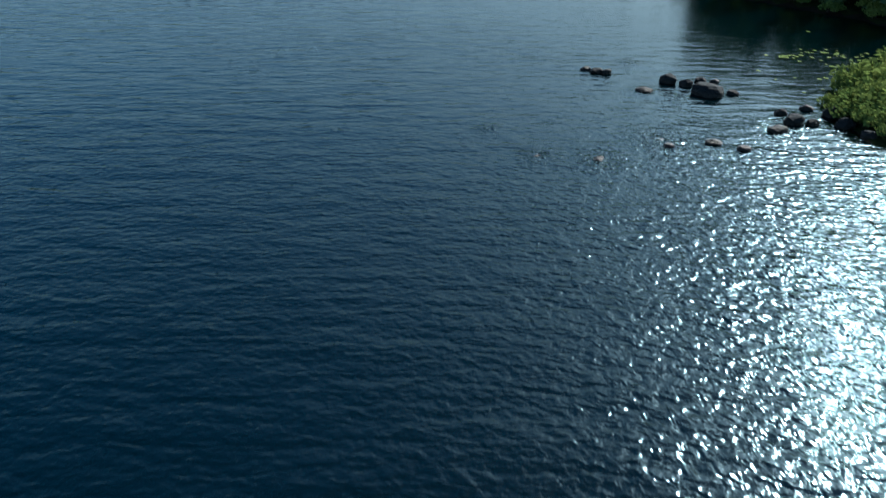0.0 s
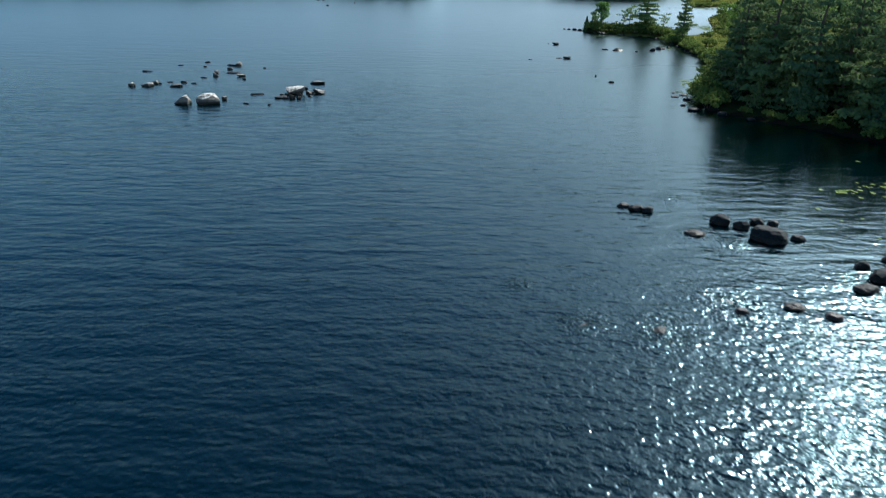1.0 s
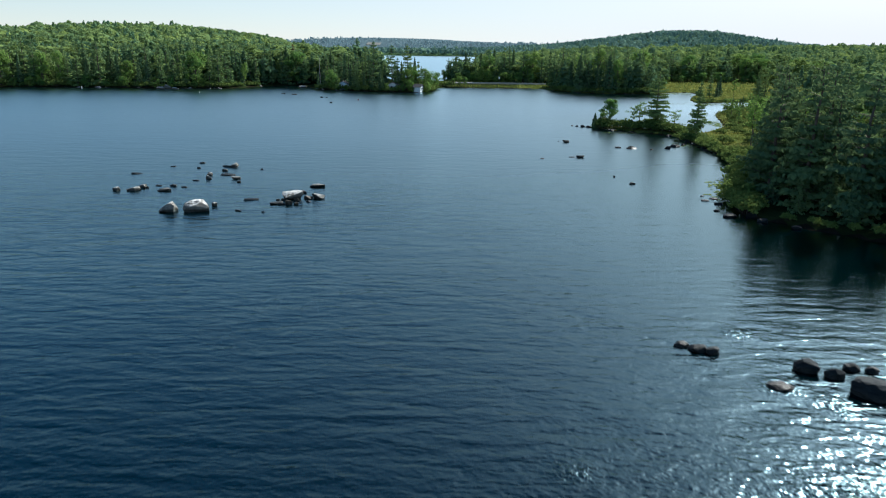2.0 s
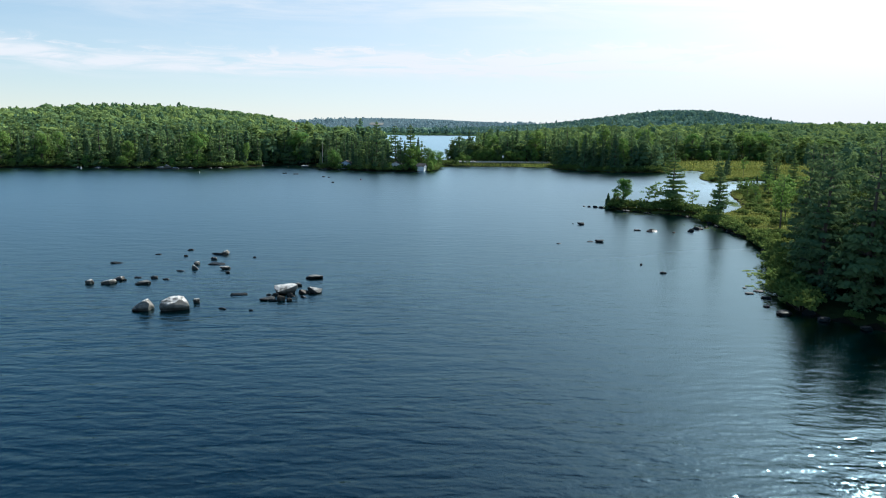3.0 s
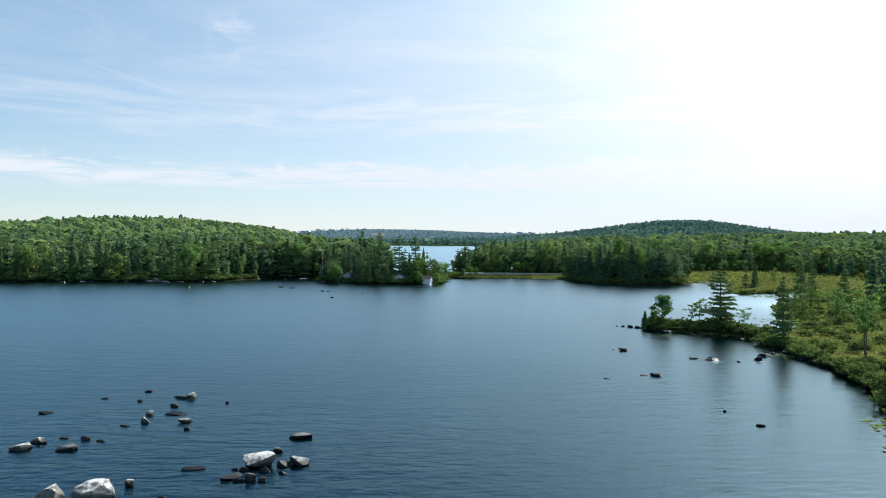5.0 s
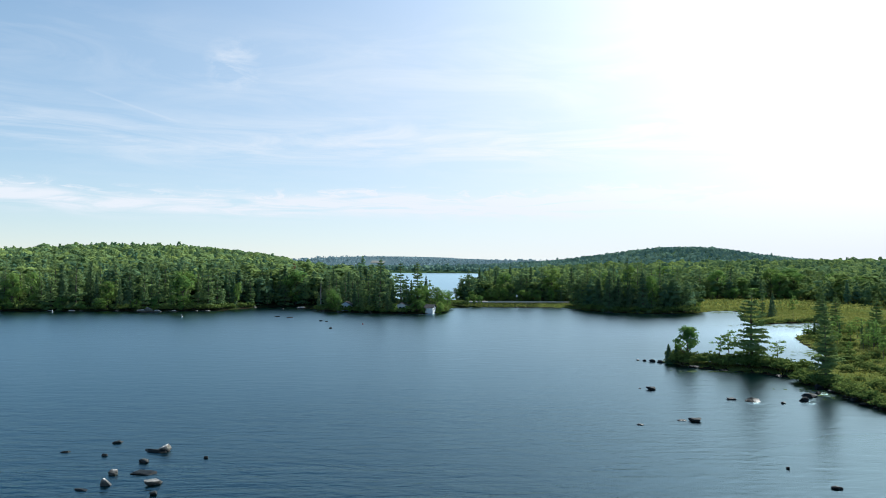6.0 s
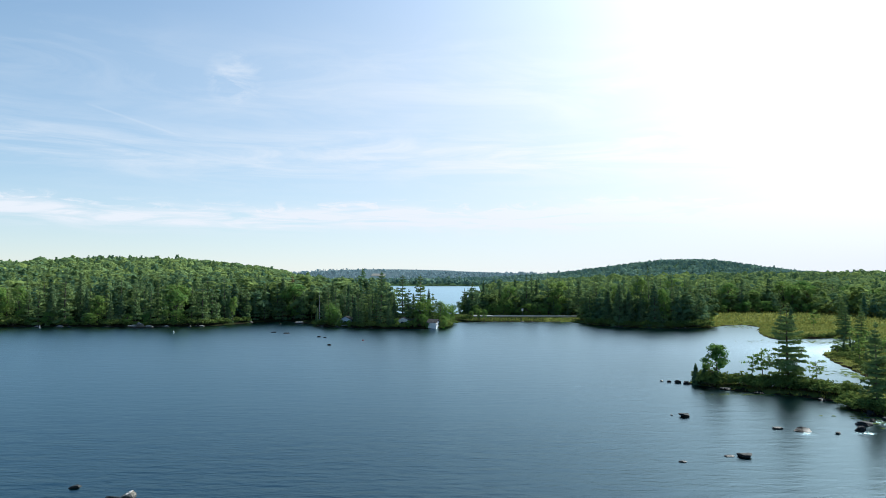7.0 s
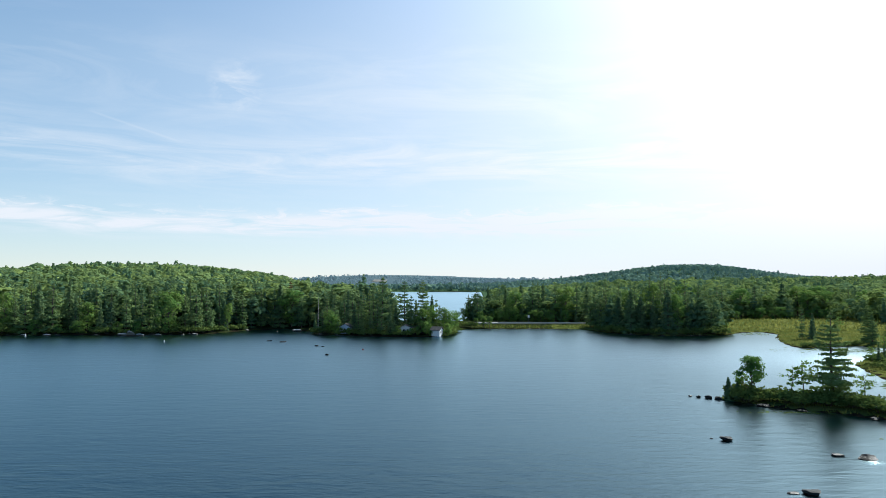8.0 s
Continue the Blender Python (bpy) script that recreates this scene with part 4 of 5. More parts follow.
def tiny(seed, h, spread, broad, k=40, leaf=1.0):
    """A far tree: leaf faces laid round a lumpy dome or a cone."""
    rng = np.random.default_rng(seed)
    f = (np.arange(k) + 0.5) / k
    a = np.arange(k) * 2.39996 + rng.normal(size=k) * 0.2
    lump = 1 + 0.22 * np.sin(3 * a + seed) * np.sin(5 * f + seed)
    r = spread * (np.sqrt(np.clip(1 - (2 * f - 1) ** 2, 0.02, 1)) if broad else (1.12 - f) ** 0.8) * lump * rng.uniform(0.85, 1.0, k)
    p = np.stack([np.cos(a) * r, np.sin(a) * r, h * (0.28 + 0.68 * f)], 1)
    out = np.stack([np.cos(a), np.sin(a), (f * 2.4 - 0.9) if broad else 0.45 + 0 * f], 1) * 1.3
    v, q = rhombs(p, spread * leaf * (0.62 if broad else 0.55), rng, 0.25, 1.3, out, 3)
    return (h, v, q, broad)


TINY = [tiny(260 + i, 13, 2.9, False) for i in range(3)] + [tiny(270 + i, 12, 4.4, True) for i in range(4)]
SPECK = [tiny(280 + i, 13, 3.6, False, 14, 1.5) for i in range(3)] + [tiny(285 + i, 12, 5.6, True, 14, 1.5) for i in range(3)]


def wedge(left, right):
    """Keeps what lies between two bearings (x per y) from the start of the flight."""
    return lambda px, py: (px > left * (py + 10) - 25) & (px < right * (py - 40) + 60)


# behind the far shore
woodland("woods", scatter(-290, -60, 316, 358, 5.6, W, 15.0, lambda x, y: ~((x > -68) & (y < 346))), MIDDLE, (10, 16.5), WOODS, "mixed pine and hardwood forest on the far shore", W, 0.38)
woodland("woods", scatter(-290, -26, 358, 430, 5.0, W, 5.0, lambda x, y: x < -34 - (y - 340) * 0.1), LIGHT, (12, 17), WOODS, "mixed pine and hardwood forest behind the far shore", W, 0.5)
woodland("woods", scatter(-420, -30, 430, 640, 8.6, W, 6.0, wedge(-0.75, 0.1)), LIGHT, (10.5, 16.5), WOODS, "mixed forest climbing the hill behind the far shore", W, 0.66)
woodland("woods", scatter(-900, -60, 640, 1080, 8.5, W, 10.0, wedge(-0.78, 0.1)), TINY, (10, 15.5), WOODS, "wooded hilltop above the lake", W, 0.92, 120)
woodland("woods", scatter(-8, 96, 322, 420, 4.8, W, 4.0, lambda x, y: (y > 386) | (x > 56) | ((x > 48) & (y < 362))), MIDDLE, (10, 14), WOODS, "dark pine wood beside the causeway", W, 0.12)
woodland("woods", scatter(85, 300, 412, 432, 7.0, W, 8.0), MIDDLE, (8, 14), WOODS, "mixed forest behind the marsh", W, 0.8)
woodland("woods", scatter(60, 420, 432, 540, 8.8, W, 8.0), LIGHT, (7.5, 14.5), WOODS, "mixed forest beyond the marsh", W, 0.88)
woodland("woods", scatter(10, 760, 540, 1000, 9.5, W, 10.0, wedge(-0.1, 0.85)), TINY, (8, 14), WOODS, "forest stretching back from the marsh", W, 0.9, 120)
woodland("woods", scatter(30, 1500, 1000, 2150, 15.0, W, 20.0, wedge(-0.1, 0.8)), SPECK, (10, 14), HAZED_WOODS, "distant wooded hill", W, 0.55, 200)
woodland("woods", scatter(-700, 60, 1690, 2300, 16.0, W, 20.0, lambda x, y: y < 1900), SPECK, (12, 16), HAZED_WOODS, "distant wooded far shore of the second lake", W, 0.3, 200)
woodland("woods", scatter(105, 180, 80, 240, 8.0, W, 8.0), LIGHT, (11, 15), WOODS, "forest east of the marsh", W, 0.5)
woodland("woods", scatter(150, 290, 240, 412, 7.6, W, 8.0, lambda x, y: x > 165 + (400 - y) * 0.1), LIGHT, (9, 14), WOODS, "forest east of the marsh", W, 0.55)

woodland("woods", scatter(-1500, 1500, 2720, 3250, 26.0, W, 20.0, lambda x, y: (abs(x) < y * 0.46) & ~((abs(x + 342) < 60) & (y < 3180))), SPECK, (9, 13), HAZED_RIDGE_WOODS, "wooded ridge on the horizon, tinted blue for haze", W, 0.5, 300)
fx, fy = np.meshgrid(np.linspace(-372, -312, 9), np.linspace(3030, 3110, 9))
fz = land_height(fx, fy)[0] + 2.5
fi = np.arange(81).reshape(9, 9)
tagged(new("field", mesh_from("field", np.stack([fx, fy, fz], -1).reshape(-1, 3), np.stack([fi[:-1, :-1], fi[:-1, 1:], fi[1:, 1:], fi[1:, :-1]], -1).reshape(-1, 4), PALE_FIELD)),
       "pale cleared field on the distant wooded ridge", "field", kind="structure")

# ---- single trees along the far shores ----
Q = random.Random(23)


def shore_row(kinds, line, space, heights, inland, wide=1.0):
    """Trees as single things in an uneven row along a line of (x, y)."""
    for (ax, ay), (bx, by) in zip(line, line[1:]):
        n = max(1, int(math.hypot(bx - ax, by - ay) / space))
        for i in range(n):
            u = (i + Q.uniform(0.2, 0.8)) / n
            x, y = ax + (bx - ax) * u + Q.uniform(-0.8, 0.8), ay + (by - ay) * u + Q.uniform(*inland)
            kind = Q.choice(kinds)
            STAND.put(kind, x, y, Q.uniform(*heights), None, Q, (max(wide, 1.05) if kind == "spruce" else wide) * Q.uniform(0.72, 1.35))


MIX = ["pine", "pine", "pine", "leafy", "pine", "pine", "spruce", "leafy"]
shore_row(MIX, [(-205, 318), (-193, 318.5), (-178, 322.5), (-158, 322.5), (-143, 324.5), (-127, 323), (-103, 329), (-94, 348), (-80, 361), (-70, 350)], 4.4, (11, 18), (0, 3), 0.85)
shore_row(["pine", "pine", "spruce", "pine"], [(-200, 325), (-178, 329), (-158, 329), (-143, 331), (-127, 330), (-110, 335), (-100, 352), (-85, 366)], 4.6, (14, 19), (0, 3), 0.75)
shore_row(["low", "shrub", "low"], [(-200, 316.5), (-178, 320.5), (-158, 320.5), (-143, 322.5), (-127, 321), (-101, 328)], 5.5, (3.0, 5.5), (0, 1), 1.2)
shore_row(["pine", "spruce"], [(-66, 345), (-58, 352), (-48, 356), (-38, 360)], 4.0, (12, 15), (-2, 4))
# the tip with the cottages
for x, y, h in ((-36.6, 327, 19.4), (-28.6, 328, 17.8), (-21.8, 327, 18.4)):
    STAND.put("airy", x, y, h, None, Q, 0.95)
for x, y, h in ((-32.5, 332, 10.5), (-18.5, 330, 11.5), (-41, 333, 13.0), (-25, 336, 10.5), (-16, 334, 9.5), (-46, 330, 14.0), (-52, 336, 13.5), (-59, 338, 12.5)):
    STAND.put("pine", x, y, h, None, Q, 0.72)
for x, y, h in ((-57, 343, 13), (-50, 343, 14), (-42, 342, 11), (-34, 342, 10), (-61, 349, 13), (-54, 350, 14), (-45, 351, 12), (-37, 352, 10)):
    STAND.put(Q.choice(["pine", "spruce"]), x, y, h, None, Q)
for x, y, h in ((-61.5, 328, 6.5), (-55, 325, 7.5), (-44.5, 321, 8.0), (-40, 319.5, 7.0), (-36, 318, 7.5), (-33, 319, 8.5), (-21.5, 319, 9.5), (-19.5, 322, 11.0), (-14, 324, 10.0), (-12.5, 330, 8.5), (-46.5, 325, 9.5),
                (-26, 324, 11.0), (-13, 318.5, 5.0), (-31.5, 317, 5.0), (-38, 323, 9.0), (-42.5, 318.5, 5.0), (-52.5, 323.5, 5.0), (-20.3, 316.5, 5.0)):
    STAND.put(Q.choice(["pine", "pine", "low", "spruce"]) if x < -22 else ("low" if h < 9 else "leafy"), x, y, h * (1.0 if x > -22 else 1.15), None, Q, 0.9)
for x, y, h in ((-39.5, 323.5, 13.0), (-41.5, 328, 15.0), (-44, 324, 12.0), (-31.5, 325, 10.0), (-24.5, 330, 11.0), (-18.5, 325.5, 13.5), (-50, 332, 15.0), (-55, 332, 13.0), (-17, 326, 12.0), (-33, 338, 10.0), (-45, 337, 14.0), (-28, 334, 10.5)):
    STAND.put(Q.choice(["pine", "pine", "spruce"]), x, y, h, None, Q, 0.8)
STAND.put("airy", -58.5, 326.0, 8.5, 0.5, Q, 1.2)
for x, y, h in ((-51.6, 321.8, 3.0), (-47.8, 320.6, 2.6), (-30.0, 316.8, 3.2), (-25.6, 316.4, 2.8), (-23.0, 317.0, 3.4), (-18.6, 314.8, 2.0), (-20.4, 318.2, 4.0)):
    STAND.put("low", x, y, h, None, Q, 1.1)
shore_row(["low", "spruce", "low"], [(-4, 381), (12, 380.5), (30, 380.5), (46, 376)], 3.5, (4, 8), (0, 2), 1.1)
shore_row(["low", "low", "shrub"], [(92, 404), (120, 408), (150, 406), (185, 398)], 4.5, (3, 6), (0, 3), 1.2)
shore_row(["leafy", "leafy", "pine", "leafy"], [(94, 414), (120, 418), (150, 416), (185, 410), (205, 397)], 7.5, (11, 16), (0, 6), 1.35)
shore_row(["pine", "leafy", "spruce"], [(94, 424), (120, 428), (150, 426), (190, 420)], 8.5, (14, 18), (0, 6), 1.2)
STAND.put("rust", -91.0, 411.0, 16.0, 0.5, Q)
# beside the causeway and the dark wood
for x, y, h, k in ((-10.2, 350, 5.5, "leafy"), (-9.5, 355, 7.0, "leafy"), (-6.5, 358, 3.0, "shrub"), (-1.5, 358, 4.2, "leafy"), (1.5, 358, 5.5, "leafy"), (4.0, 358.5, 5.0, "leafy"), (-4, 358, 3.0, "shrub"),
                   (-6, 386, 7.5, "leafy"), (-4, 389, 12.8, "pine"), (0, 387, 15.9, "pine"), (5, 388, 16.5, "spruce"), (10, 387, 17.1, "pine"), (16.5, 385, 14.6, "leafy"), (20, 389, 17.1, "spruce"), (25, 387, 17.7, "pine"),
                   (30, 388, 17.1, "spruce"), (35, 386, 18.3, "pine"), (39.5, 384, 17.1, "leafy"), (44, 382, 17.7, "pine"), (48, 379, 17.1, "spruce"), (13, 390, 15.9, "spruce"), (28, 391, 18.3, "pine"), (41, 390, 18.3, "pine")):
    STAND.put(k, x, y, h, None, Q, 0.95)
shore_row(["pine", "pine", "pine", "spruce", "pine", "leafy"], [(45.5, 360), (48, 345), (55, 329.5), (64.5, 324), (76, 324.2), (87, 327)], 3.8, (11, 18.5), (0, 3), 0.66)
shore_row(["pine", "pine", "leafy"], [(52, 366), (56, 347), (66, 333), (88, 336)], 4.4, (13, 19), (0, 3), 0.66)
for x, y, h in ((63, 335, 21.0), (66.5, 333, 21.5), (58, 338, 18.5), (75, 332, 19.5), (82, 331, 18.0), (50, 350, 19.0), (70, 340, 20.0)):
    STAND.put("pine", x, y, h, None, Q, 0.62)
for x, y, h in ((114, 415, 5.0), (128, 413, 7.0), (137, 411, 6.5), (150, 412, 6.0), (124, 405, 4.0), (164, 409, 6.0), (176, 408, 8.0), (190, 402, 7.0), (106, 409, 5.0), (100, 400, 4.5), (98, 352, 4.0), (101, 360, 4.5), (97, 368, 5.0)):
    STAND.put("leafy", x, y, h, None, Q, 1.1)


# ---- low growth ----
def bank_shrubs(line, space, heights, inland):
    for (ax, ay), (bx, by) in zip(line, line[1:]):
        length = math.hypot(bx - ax, by - ay)
        nx, ny = (by - ay) / length, -(bx - ax) / length
        n = max(1, int(length / space))
        for i in range(n):
            u, off = (i + Q.uniform(0, 1)) / n, Q.uniform(*inland)
            STAND.put("shrub", ax + (bx - ax) * u + nx * off, ay + (by - ay) * u + ny * off, Q.uniform(*heights), None, Q, Q.uniform(0.9, 1.3))


# on the headland, along the near bank and at the near point
bank_shrubs([(34.0, 187.3), (39.5, 182.6), (45, 180.0), (50, 175.5), (54, 177)], 0.75, (1.6, 3.2), (-1.2, 1.6))
bank_shrubs([(49, 169), (48.8, 160), (48.8, 150), (47.6, 140), (46.6, 131), (44, 123), (40, 115.5), (36.5, 107.5), (34.3, 101.5), (34, 97)], 1.1, (1.1, 2.6), (-0.4, 1.8))
bank_shrubs([(35.5, 95), (38.5, 92), (42, 88), (46.5, 82)], 2.0, (0.9, 1.7), (0.0, 1.2))
bank_shrubs([(32.0, 52), (31.6, 45.5), (33.5, 41)], 1.0, (1.0, 1.9), (0.2, 1.6))
bank_shrubs([(35, 56), (35.5, 47), (38, 38)], 1.1, (1.4, 2.6), (0.0, 3.0))
bank_shrubs([(40, 59), (40, 48), (42, 38)], 1.2, (1.6, 3.0), (0.0, 4.0))
for x, y, h in ((46, 62, 6.0), (47, 55, 7.0), (44, 50, 5.5), (50, 58, 9.0), (52, 66, 9.0), (48, 46, 7.0), (46, 38, 6.5), (53, 50, 10.0)):
    STAND.put(Q.choice(["leafy", "pine"]), x, y, h, None, Q, 1.1)
# in front of the far woods
bank_shrubs([(-62, 327), (-56, 324.5), (-50, 322.3), (-41, 317.5), (-31, 315.2), (-23, 315.2)], 1.7, (1.2, 3.2), (-1.5, 0.2))
bank_shrubs([(-14, 315.5), (-11.8, 320), (-10.5, 328), (-9, 340)], 1.8, (1.5, 3.5), (-2.0, -0.3))
bank_shrubs([(43.5, 342), (54.5, 327.5), (64.5, 322.3), (76, 322.5), (86, 325)], 1.8, (1.5, 3.5), (-1.6, 0.0))
bank_shrubs([(-195, 316.8), (-178, 321), (-158, 321), (-143, 323), (-127, 321.5), (-102, 328), (-92.5, 347.5)], 2.4, (1.2, 3.0), (-1.5, 0.0))
bank_shrubs([(40, 110), (44, 118), (50, 126)], 1.5, (1.5, 3.0), (0.5, 4.0))
bank_shrubs([(88.8, 275.2), (98.5, 280), (110, 282.5)], 1.4, (0.9, 1.8), (-1.0, 1.0))
bank_shrubs([(68.5, 195), (73, 209), (77, 222), (84, 236)], 2.2, (0.8, 1.6), (0.5, 4.0))
for x, y, h in ((37.5, 102, 5.0), (38, 96.5, 5.0), (41, 91, 6.0), (38.5, 110, 5.0), (43, 116, 6.0), (46, 84, 6.0)):
    STAND.put("spruce", x, y, h, None, Q, 1.3)
bank_shrubs([(40, 60.5), (47.5, 67.5), (51, 75), (47, 81)], 1.3, (1.2, 2.6), (0.0, 2.0))
for x, y, h in ((54, 78, 9.0), (53, 70, 8.0), (56, 64, 9.0), (50, 64.5, 6.0)):
    STAND.put("low", x, y, h, None, Q, 1.1)


# low bushes dotted over the marsh
def bush_form(seed):
    _, _, (lv, lf) = grow_shrub(2, 1.6, seed, 9, 26, 0.36)
    return (2, lv, np.concatenate([lf[:, :3], lf[:, (0, 2, 3)]]), True)


mx, my, mz = scatter(46, 104, 120, 262, 5.2, W, 2.5)
woodland("marsh_bushes", (mx, my, mz), [bush_form(290 + i) for i in range(4)], (0.8, 2.3), MARSH_LEAVES, "low olive bushes dotted over the marsh", W, 1.5, 25.0)
sx, sy, sz = scatter(62, 104, 176, 262, 6.0, W, 2.0)
for x, y, z in zip(sx, sy, sz):
    if W.random() < 0.3:
        STAND.put("sapling", float(x), float(y), W.uniform(3.0, 5.5), None, Q, 1.0)


def tufts(name, px, py, height, blades, mat, label, rng, tone, width=0.12, spread=0.5):
    """Grass as many leaning blades, in one object."""
    pz = land_height(px, py)[0]
    n = len(px) * blades
    x, y, z = np.repeat(px, blades) + rng.normal(size=n) * spread, np.repeat(py, blades) + rng.normal(size=n) * spread, np.repeat(pz, blades)
    a, lean, h = rng.uniform(0, 6.28, n), rng.uniform(0.2, 1.1, n), height * rng.uniform(0.5, 1.2, n)
    base = np.stack([x, y, z - 0.05], 1)
    side = np.stack([np.cos(a), np.sin(a), 0 * a], 1) * width
    tip = base + np.stack([-np.sin(a) * lean * h, np.cos(a) * lean * h, h], 1)
    verts = np.stack([base - side, base + side, tip], 1).reshape(-1, 3)
    me = mesh_from(name, verts, np.arange(3 * n).reshape(-1, 3), mat)
    me.attributes.new("tone", "FLOAT", "POINT").data.foreach_set("value", np.repeat(np.clip(np.repeat(tone, blades) + rng.normal(size=n) * 0.12, 0, 1), 3).astype(np.float32))
    return tagged(new(name, me), label, "grass", kind="stuff")


gx, gy, gz = scatter(31, 150, 108, 345, 1.4, W, 0.6, lambda x, y: (x < 100) | (y > 130))
patch = np.array([0.5 + 0.8 * noise.noise(Vector((x / 9, y / 9, 1))) for x, y in zip(gx, gy)])
tufts("marsh_grass", gx, gy, 0.42, 9, GRASS, "tall yellow-green sedge covering the marsh", W, patch, 0.10, 0.6)
hx, hy, hz = scatter(90, 260, 330, 416, 3.0, W, 1.0, lambda x, y: x > 88)
tufts("marsh_grass", hx, hy, 1.0, 4, GRASS, "pale sedge meadow at the back of the marsh", W, np.full(len(hx), 0.8), 0.3, 1.0)
kx, ky, kz = scatter(-2, 48, 355, 368, 1.2, W, 0.6)
tufts("bank_grass", kx, ky, 0.7, 3, GRASS, "rough grass on the causeway bank", W, np.full(len(kx), 0.15), 0.15)


def lily_pads(name, places, rng, label, size=0.28):
    """Round floating leaves with a notch, lying on the water, in one object."""
    verts, faces = [], []
    for x, y in places:
        r, a0 = size * rng.uniform(0.6, 1.3), rng.uniform(0, 6.28)
        base = len(verts)
        verts.append((x, y, 0.018))
        for j in range(9):
            t = a0 + 0.3 + (6.28 - 0.6) * j / 8
            verts.append((x + r * math.cos(t), y + r * math.sin(t), 0.018 + rng.uniform(0, 0.05)))
        faces += [(base, base + j, base + j + 1) for j in range(1, 9)]
    me = mesh_from(name, verts, faces, PAD)
    return tagged(new(name, me), label, "lily pads", kind="stuff")


def pad_patch(cx, cy, rx, ry, n, rng):
    pts = []
    while len(pts) < n:
        x, y = cx + rng.gauss(0, rx), cy + rng.gauss(0, ry)
        if shore_distance(np.array([x]), np.array([y]), LAKE)[0] < -0.4:
            pts.append((x, y))
    return pts


lily_pads("lily_pads", pad_patch(38.5, 62.5, 2.2, 3.0, 46, Q) + pad_patch(33.5, 64.4, 1.1, 0.7, 12, Q) + pad_patch(36.2, 66, 1.0, 0.8, 14, Q) + pad_patch(31.5, 58, 1.6, 2.0, 8, Q),
          Q, "pale green lily pads floating in the cove", 0.2)
lily_pads("lily_pads", pad_patch(36.5, 114, 1.2, 2.5, 60, Q) + pad_patch(34, 107.5, 1.0, 1.3, 40, Q), Q, "lily pads floating beside the wooded bank", 0.26)
lily_pads("lily_pads", pad_patch(46, 158, 1.5, 2.0, 60, Q) + pad_patch(40, 177, 4.0, 0.6, 40, Q), Q, "lily pads floating beside the headland", 0.26)
lily_pads("lily_pads", pad_patch(97, 268, 8, 3.5, 160, Q) + pad_patch(99, 328, 4, 4, 80, Q) + pad_patch(68, 198, 2, 4, 60, Q), Q, "lily pads in the marsh pond", 0.4)


# ---- cottages, causeway and small things ----
def box(x0, x1, y0, y1, z0, z1):
    v = [(x, y, z) for z in (z0, z1) for x, y in ((x0, y0), (x1, y0), (x1, y1), (x0, y1))]
    return v, [(0, 3, 2, 1), (4, 5, 6, 7), (0, 1, 5, 4), (1, 2, 6, 5), (2, 3, 7, 6), (3, 0, 4, 7)]


def piece(name, shapes, mat, parent, label=""):
    """One mesh of joined boxes or prisms under a thing."""
    verts, faces = [], []
    for v, f in shapes:
        faces += [tuple(i + len(verts) for i in q) for q in f]
        verts += v
    return part(name, mesh_from(name, verts, faces, mat), parent, label)


def gable(x0, x1, y0, y1, z0, z1, thick):
    """A gabled roof of two slabs, ridge along y."""
    xm = (x0 + x1) / 2
    out = []
    for a in (x0, x1):
        v = [(a, y0, z0), (xm, y0, z1), (xm, y1, z1), (a, y1, z0)]
        out.append((v + [(x, y, z + thick) for x, y, z in v], [(0, 1, 2, 3), (7, 6, 5, 4), (0, 4, 5, 1), (1, 5, 6, 2), (2, 6, 7, 3), (3, 7, 4, 0)]))
    return out


def cottage(name, x, y, z, turn, wide, deep, wall, rise, paint, label, windows, porch=False):
    root = tagged(new(name), label, "cottage")
    root.matrix_basis = pose(x, y, z, 0, 0, turn)
    w, d = wide / 2, deep / 2
    body = [box(-w, w, -d, d, -0.8, wall)]
    body.append(([(-w, -d, wall), (w, -d, wall), (0, -d, wall + rise), (-w, d, wall), (w, d, wall), (0, d, wall + rise)], [(0, 1, 2), (5, 4, 3), (0, 2, 5, 3), (1, 4, 5, 2), (0, 3, 4, 1)]))
    piece("wall", body, paint, root)
    piece("roof", gable(-w - 0.4, w + 0.4, -d - 0.4, d + 0.4, wall - 0.1, wall + rise + 0.08, 0.12), SHINGLE, root, "weathered grey shingle roof")
    for cx, cz, ww, hh in windows:
        win = piece("window", [box(cx - ww / 2 - 0.1, cx + ww / 2 + 0.1, -d - 0.06, -d - 0.005, cz - 0.1, cz + hh + 0.1)], WHITE_PAINT, root)
        piece("pane", [box(cx - ww / 2, cx + ww / 2, -d - 0.08, -d - 0.062, cz, cz + hh)], DARK_GLASS, win)
    if porch:
        piece("deck", [box(-w, w, -d - 1.6, -d, -0.15, 0.0)] + [box(px - 0.06, px + 0.06, -d - 1.5, -d - 1.38, -1.2, 0.9) for px in (-w + 0.1, 0, w - 0.1)], GREY_WOOD, root)
    return root


cottage("boathouse", -16.4, 315.6, 0.75, 68, 2.8, 3.2, 1.6, 1.0, WHITE_PAINT, "small white boathouse with a grey gabled roof at the waterline", [(-0.65, 0.6, 0.55, 0.6), (0.65, 0.6, 0.55, 0.6)])
cottage("cottage", -27.7, 320.5, 0.9, 0, 4.6, 4.6, 1.9, 1.0, WHITE_PAINT, "white cottage with dark windows half hidden by trees", [(-1.7, 0.7, 0.7, 0.75), (-0.4, 0.7, 0.7, 0.75), (0.9, 0.7, 0.7, 0.75)])
cottage("cottage", -22.9, 321.5, 0.9, 0, 3.6, 3.6, 1.9, 0.9, BROWN_PAINT, "brown wooden cottage among the trees", [(0, 0.7, 0.8, 0.75)])
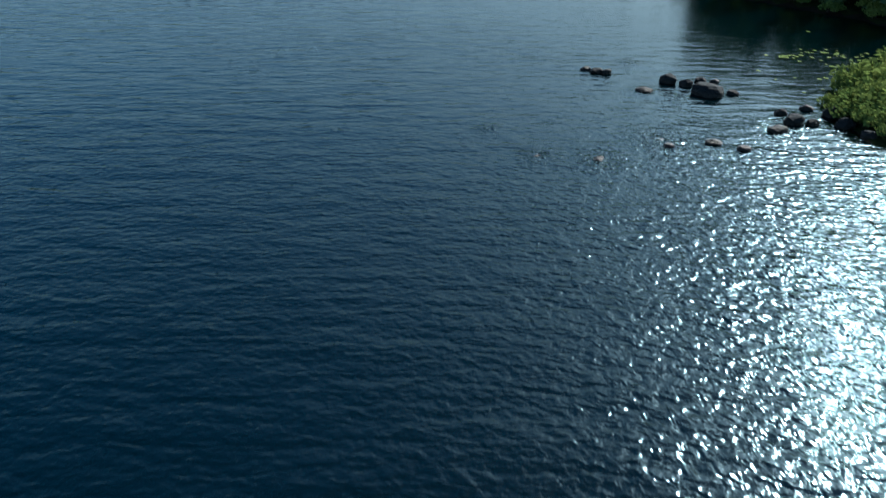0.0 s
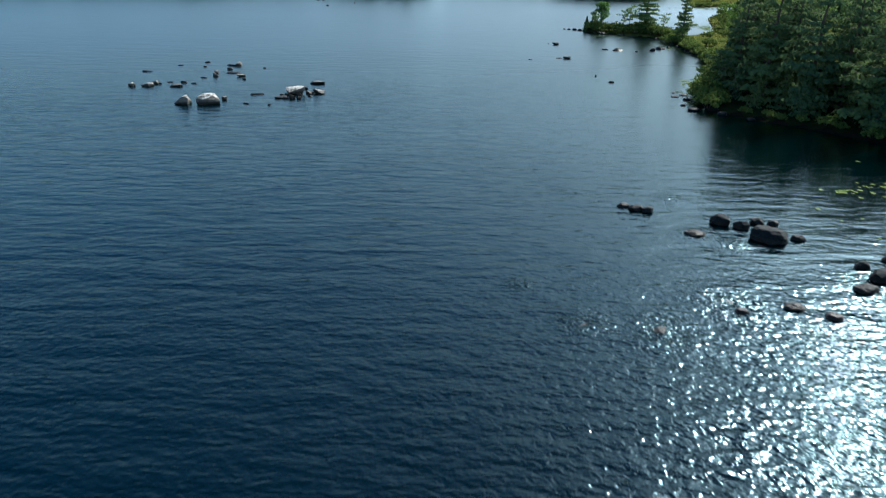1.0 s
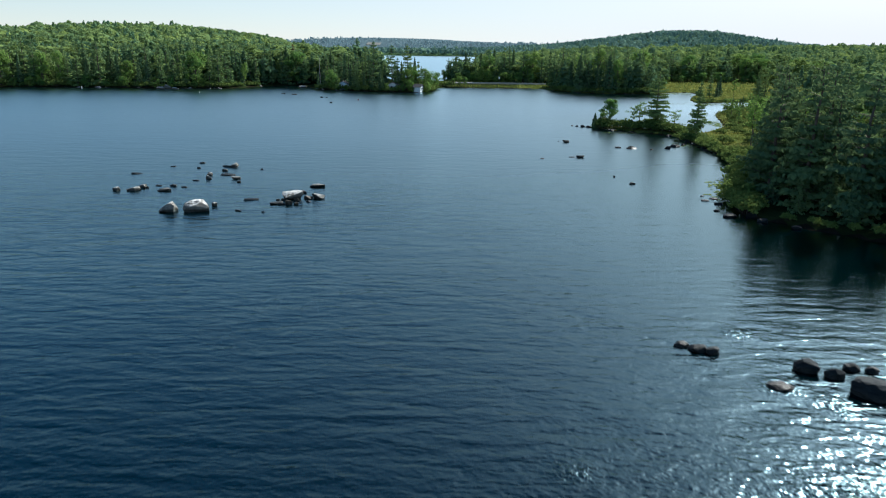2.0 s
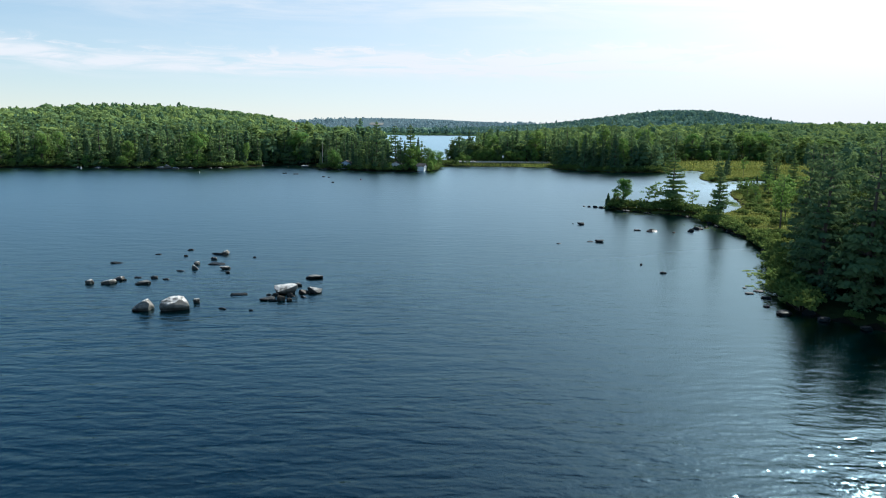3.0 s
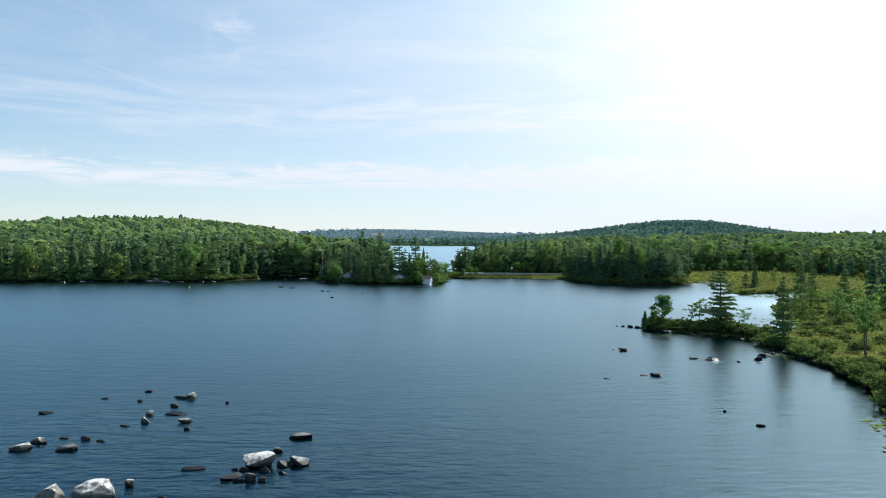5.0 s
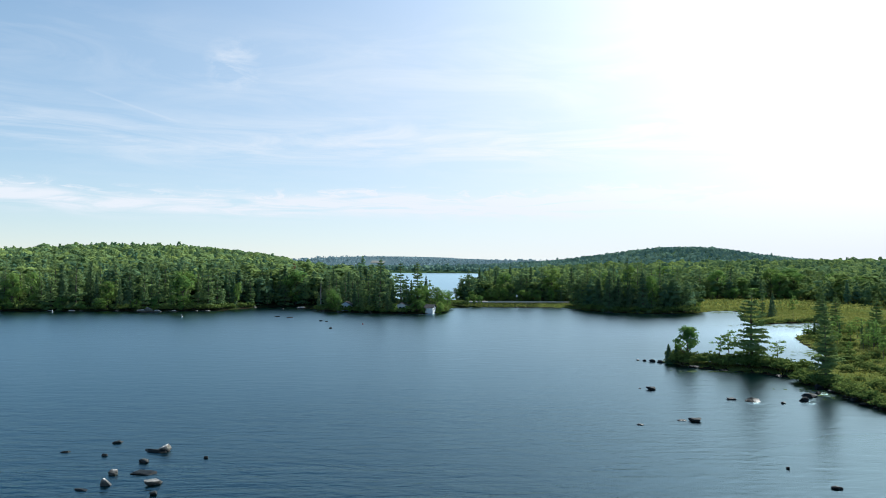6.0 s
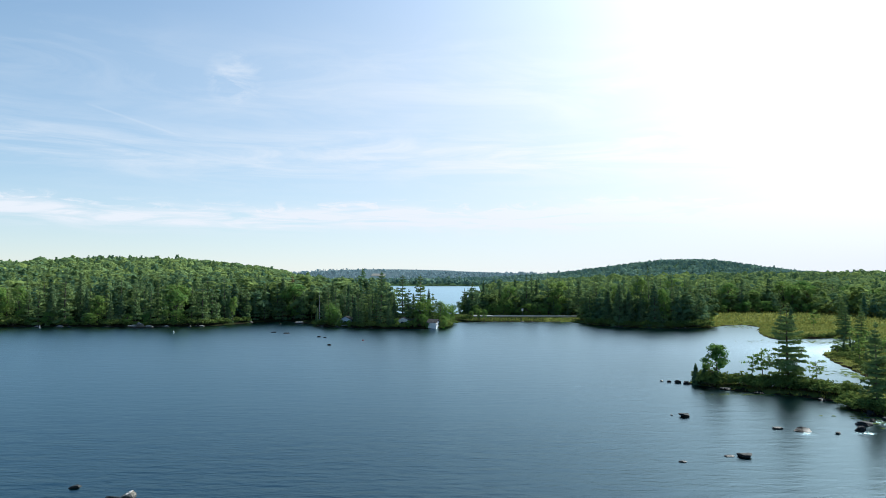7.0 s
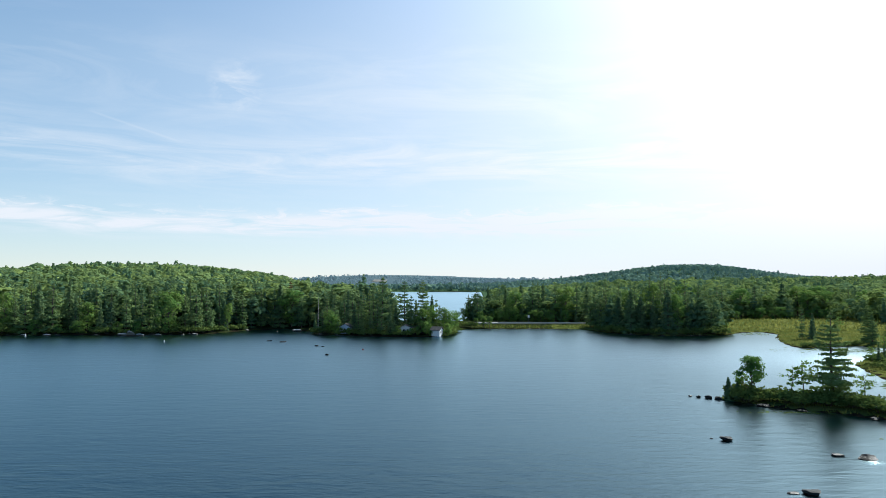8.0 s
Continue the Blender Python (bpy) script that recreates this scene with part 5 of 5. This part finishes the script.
cottage("cottage", -49.5, 325.0, 0.9, -8, 4.0, 4.2, 1.9, 1.1, BLUE_PAINT, "pale blue cottage with white-framed windows by the water", [(-1.2, 0.7, 0.6, 0.75), (0, 0.7, 0.6, 0.75), (1.2, 0.7, 0.6, 0.75)])

road = tagged(new("road", mesh_from("road", *box(-25, 64, 368.4, 373.6, 1.2, 1.9), ASPHALT)), "pale two-lane road along the causeway", "road", kind="structure")
rail = tagged(new("guard_rail"), "galvanised steel guard rail along the causeway", "guard rail")
rail.matrix_basis = pose(0, 367.9, 1.3)
piece("rail", [box(8, 46, -0.04, 0.04, 0.55, 0.85)], STEEL, rail)
for i in range(14):
    piece("post", [box(8.2 + i * 2.8, 8.34 + i * 2.8, 0.045, 0.19, -0.3, 0.9)], GREY_WOOD, rail)
sign = tagged(new("road_sign"), "small white road sign on a post", "sign")
sign.matrix_basis = pose(22.0, 376, 1.4)
piece("post", [box(-0.04, 0.04, -0.04, 0.04, -0.3, 3.2)], GREY_WOOD, sign)
piece("plate", [box(-0.4, 0.4, -0.075, -0.045, 2.2, 3.3)], WHITE_PAINT, sign)


def buoy(x, y, mat, label, h):
    """A float: a drum with a rounded cap and a short mast."""
    root = tagged(new("buoy"), label, "buoy")
    root.matrix_basis = pose(x, y, 0)
    bm = bmesh.new()
    bmesh.ops.create_cone(bm, cap_ends=True, segments=14, radius1=0.24, radius2=0.18, depth=h * 0.9, matrix=Matrix.Translation((0, 0, h * 0.35)))
    bmesh.ops.bevel(bm, geom=bm.edges[:], offset=0.05, segments=2, affect="EDGES")
    me = bpy.data.meshes.new("float")
    bm.to_mesh(me)
    bm.free()
    me.materials.append(mat)
    part("float", me, root)
    piece("mast", [box(-0.02, 0.02, -0.02, 0.02, h * 0.7, h * 1.25)], STEEL, root)


buoy(-101.5, 291.5, WHITE_PAINT, "white mooring buoy floating on the lake", 0.9)
buoy(-159.7, 313.5, WHITE_PAINT, "white mooring buoy floating near the far shore", 1.0)
buoy(-35.6, 267.1, RED_PAINT, "small red buoy floating on the lake", 0.5)

snag = tagged(new("dead_tree"), "bare grey dead tree trunk standing at the shore", "tree")
snag.matrix_basis = pose(-63.5, 343.5, 0.5)
spans, _ = trunk_spans(13, 0.2, np.random.default_rng(3), 0.006)
part("trunk", mesh_from("trunk", *tubes(spans, 7), GREY_WOOD, True), snag)
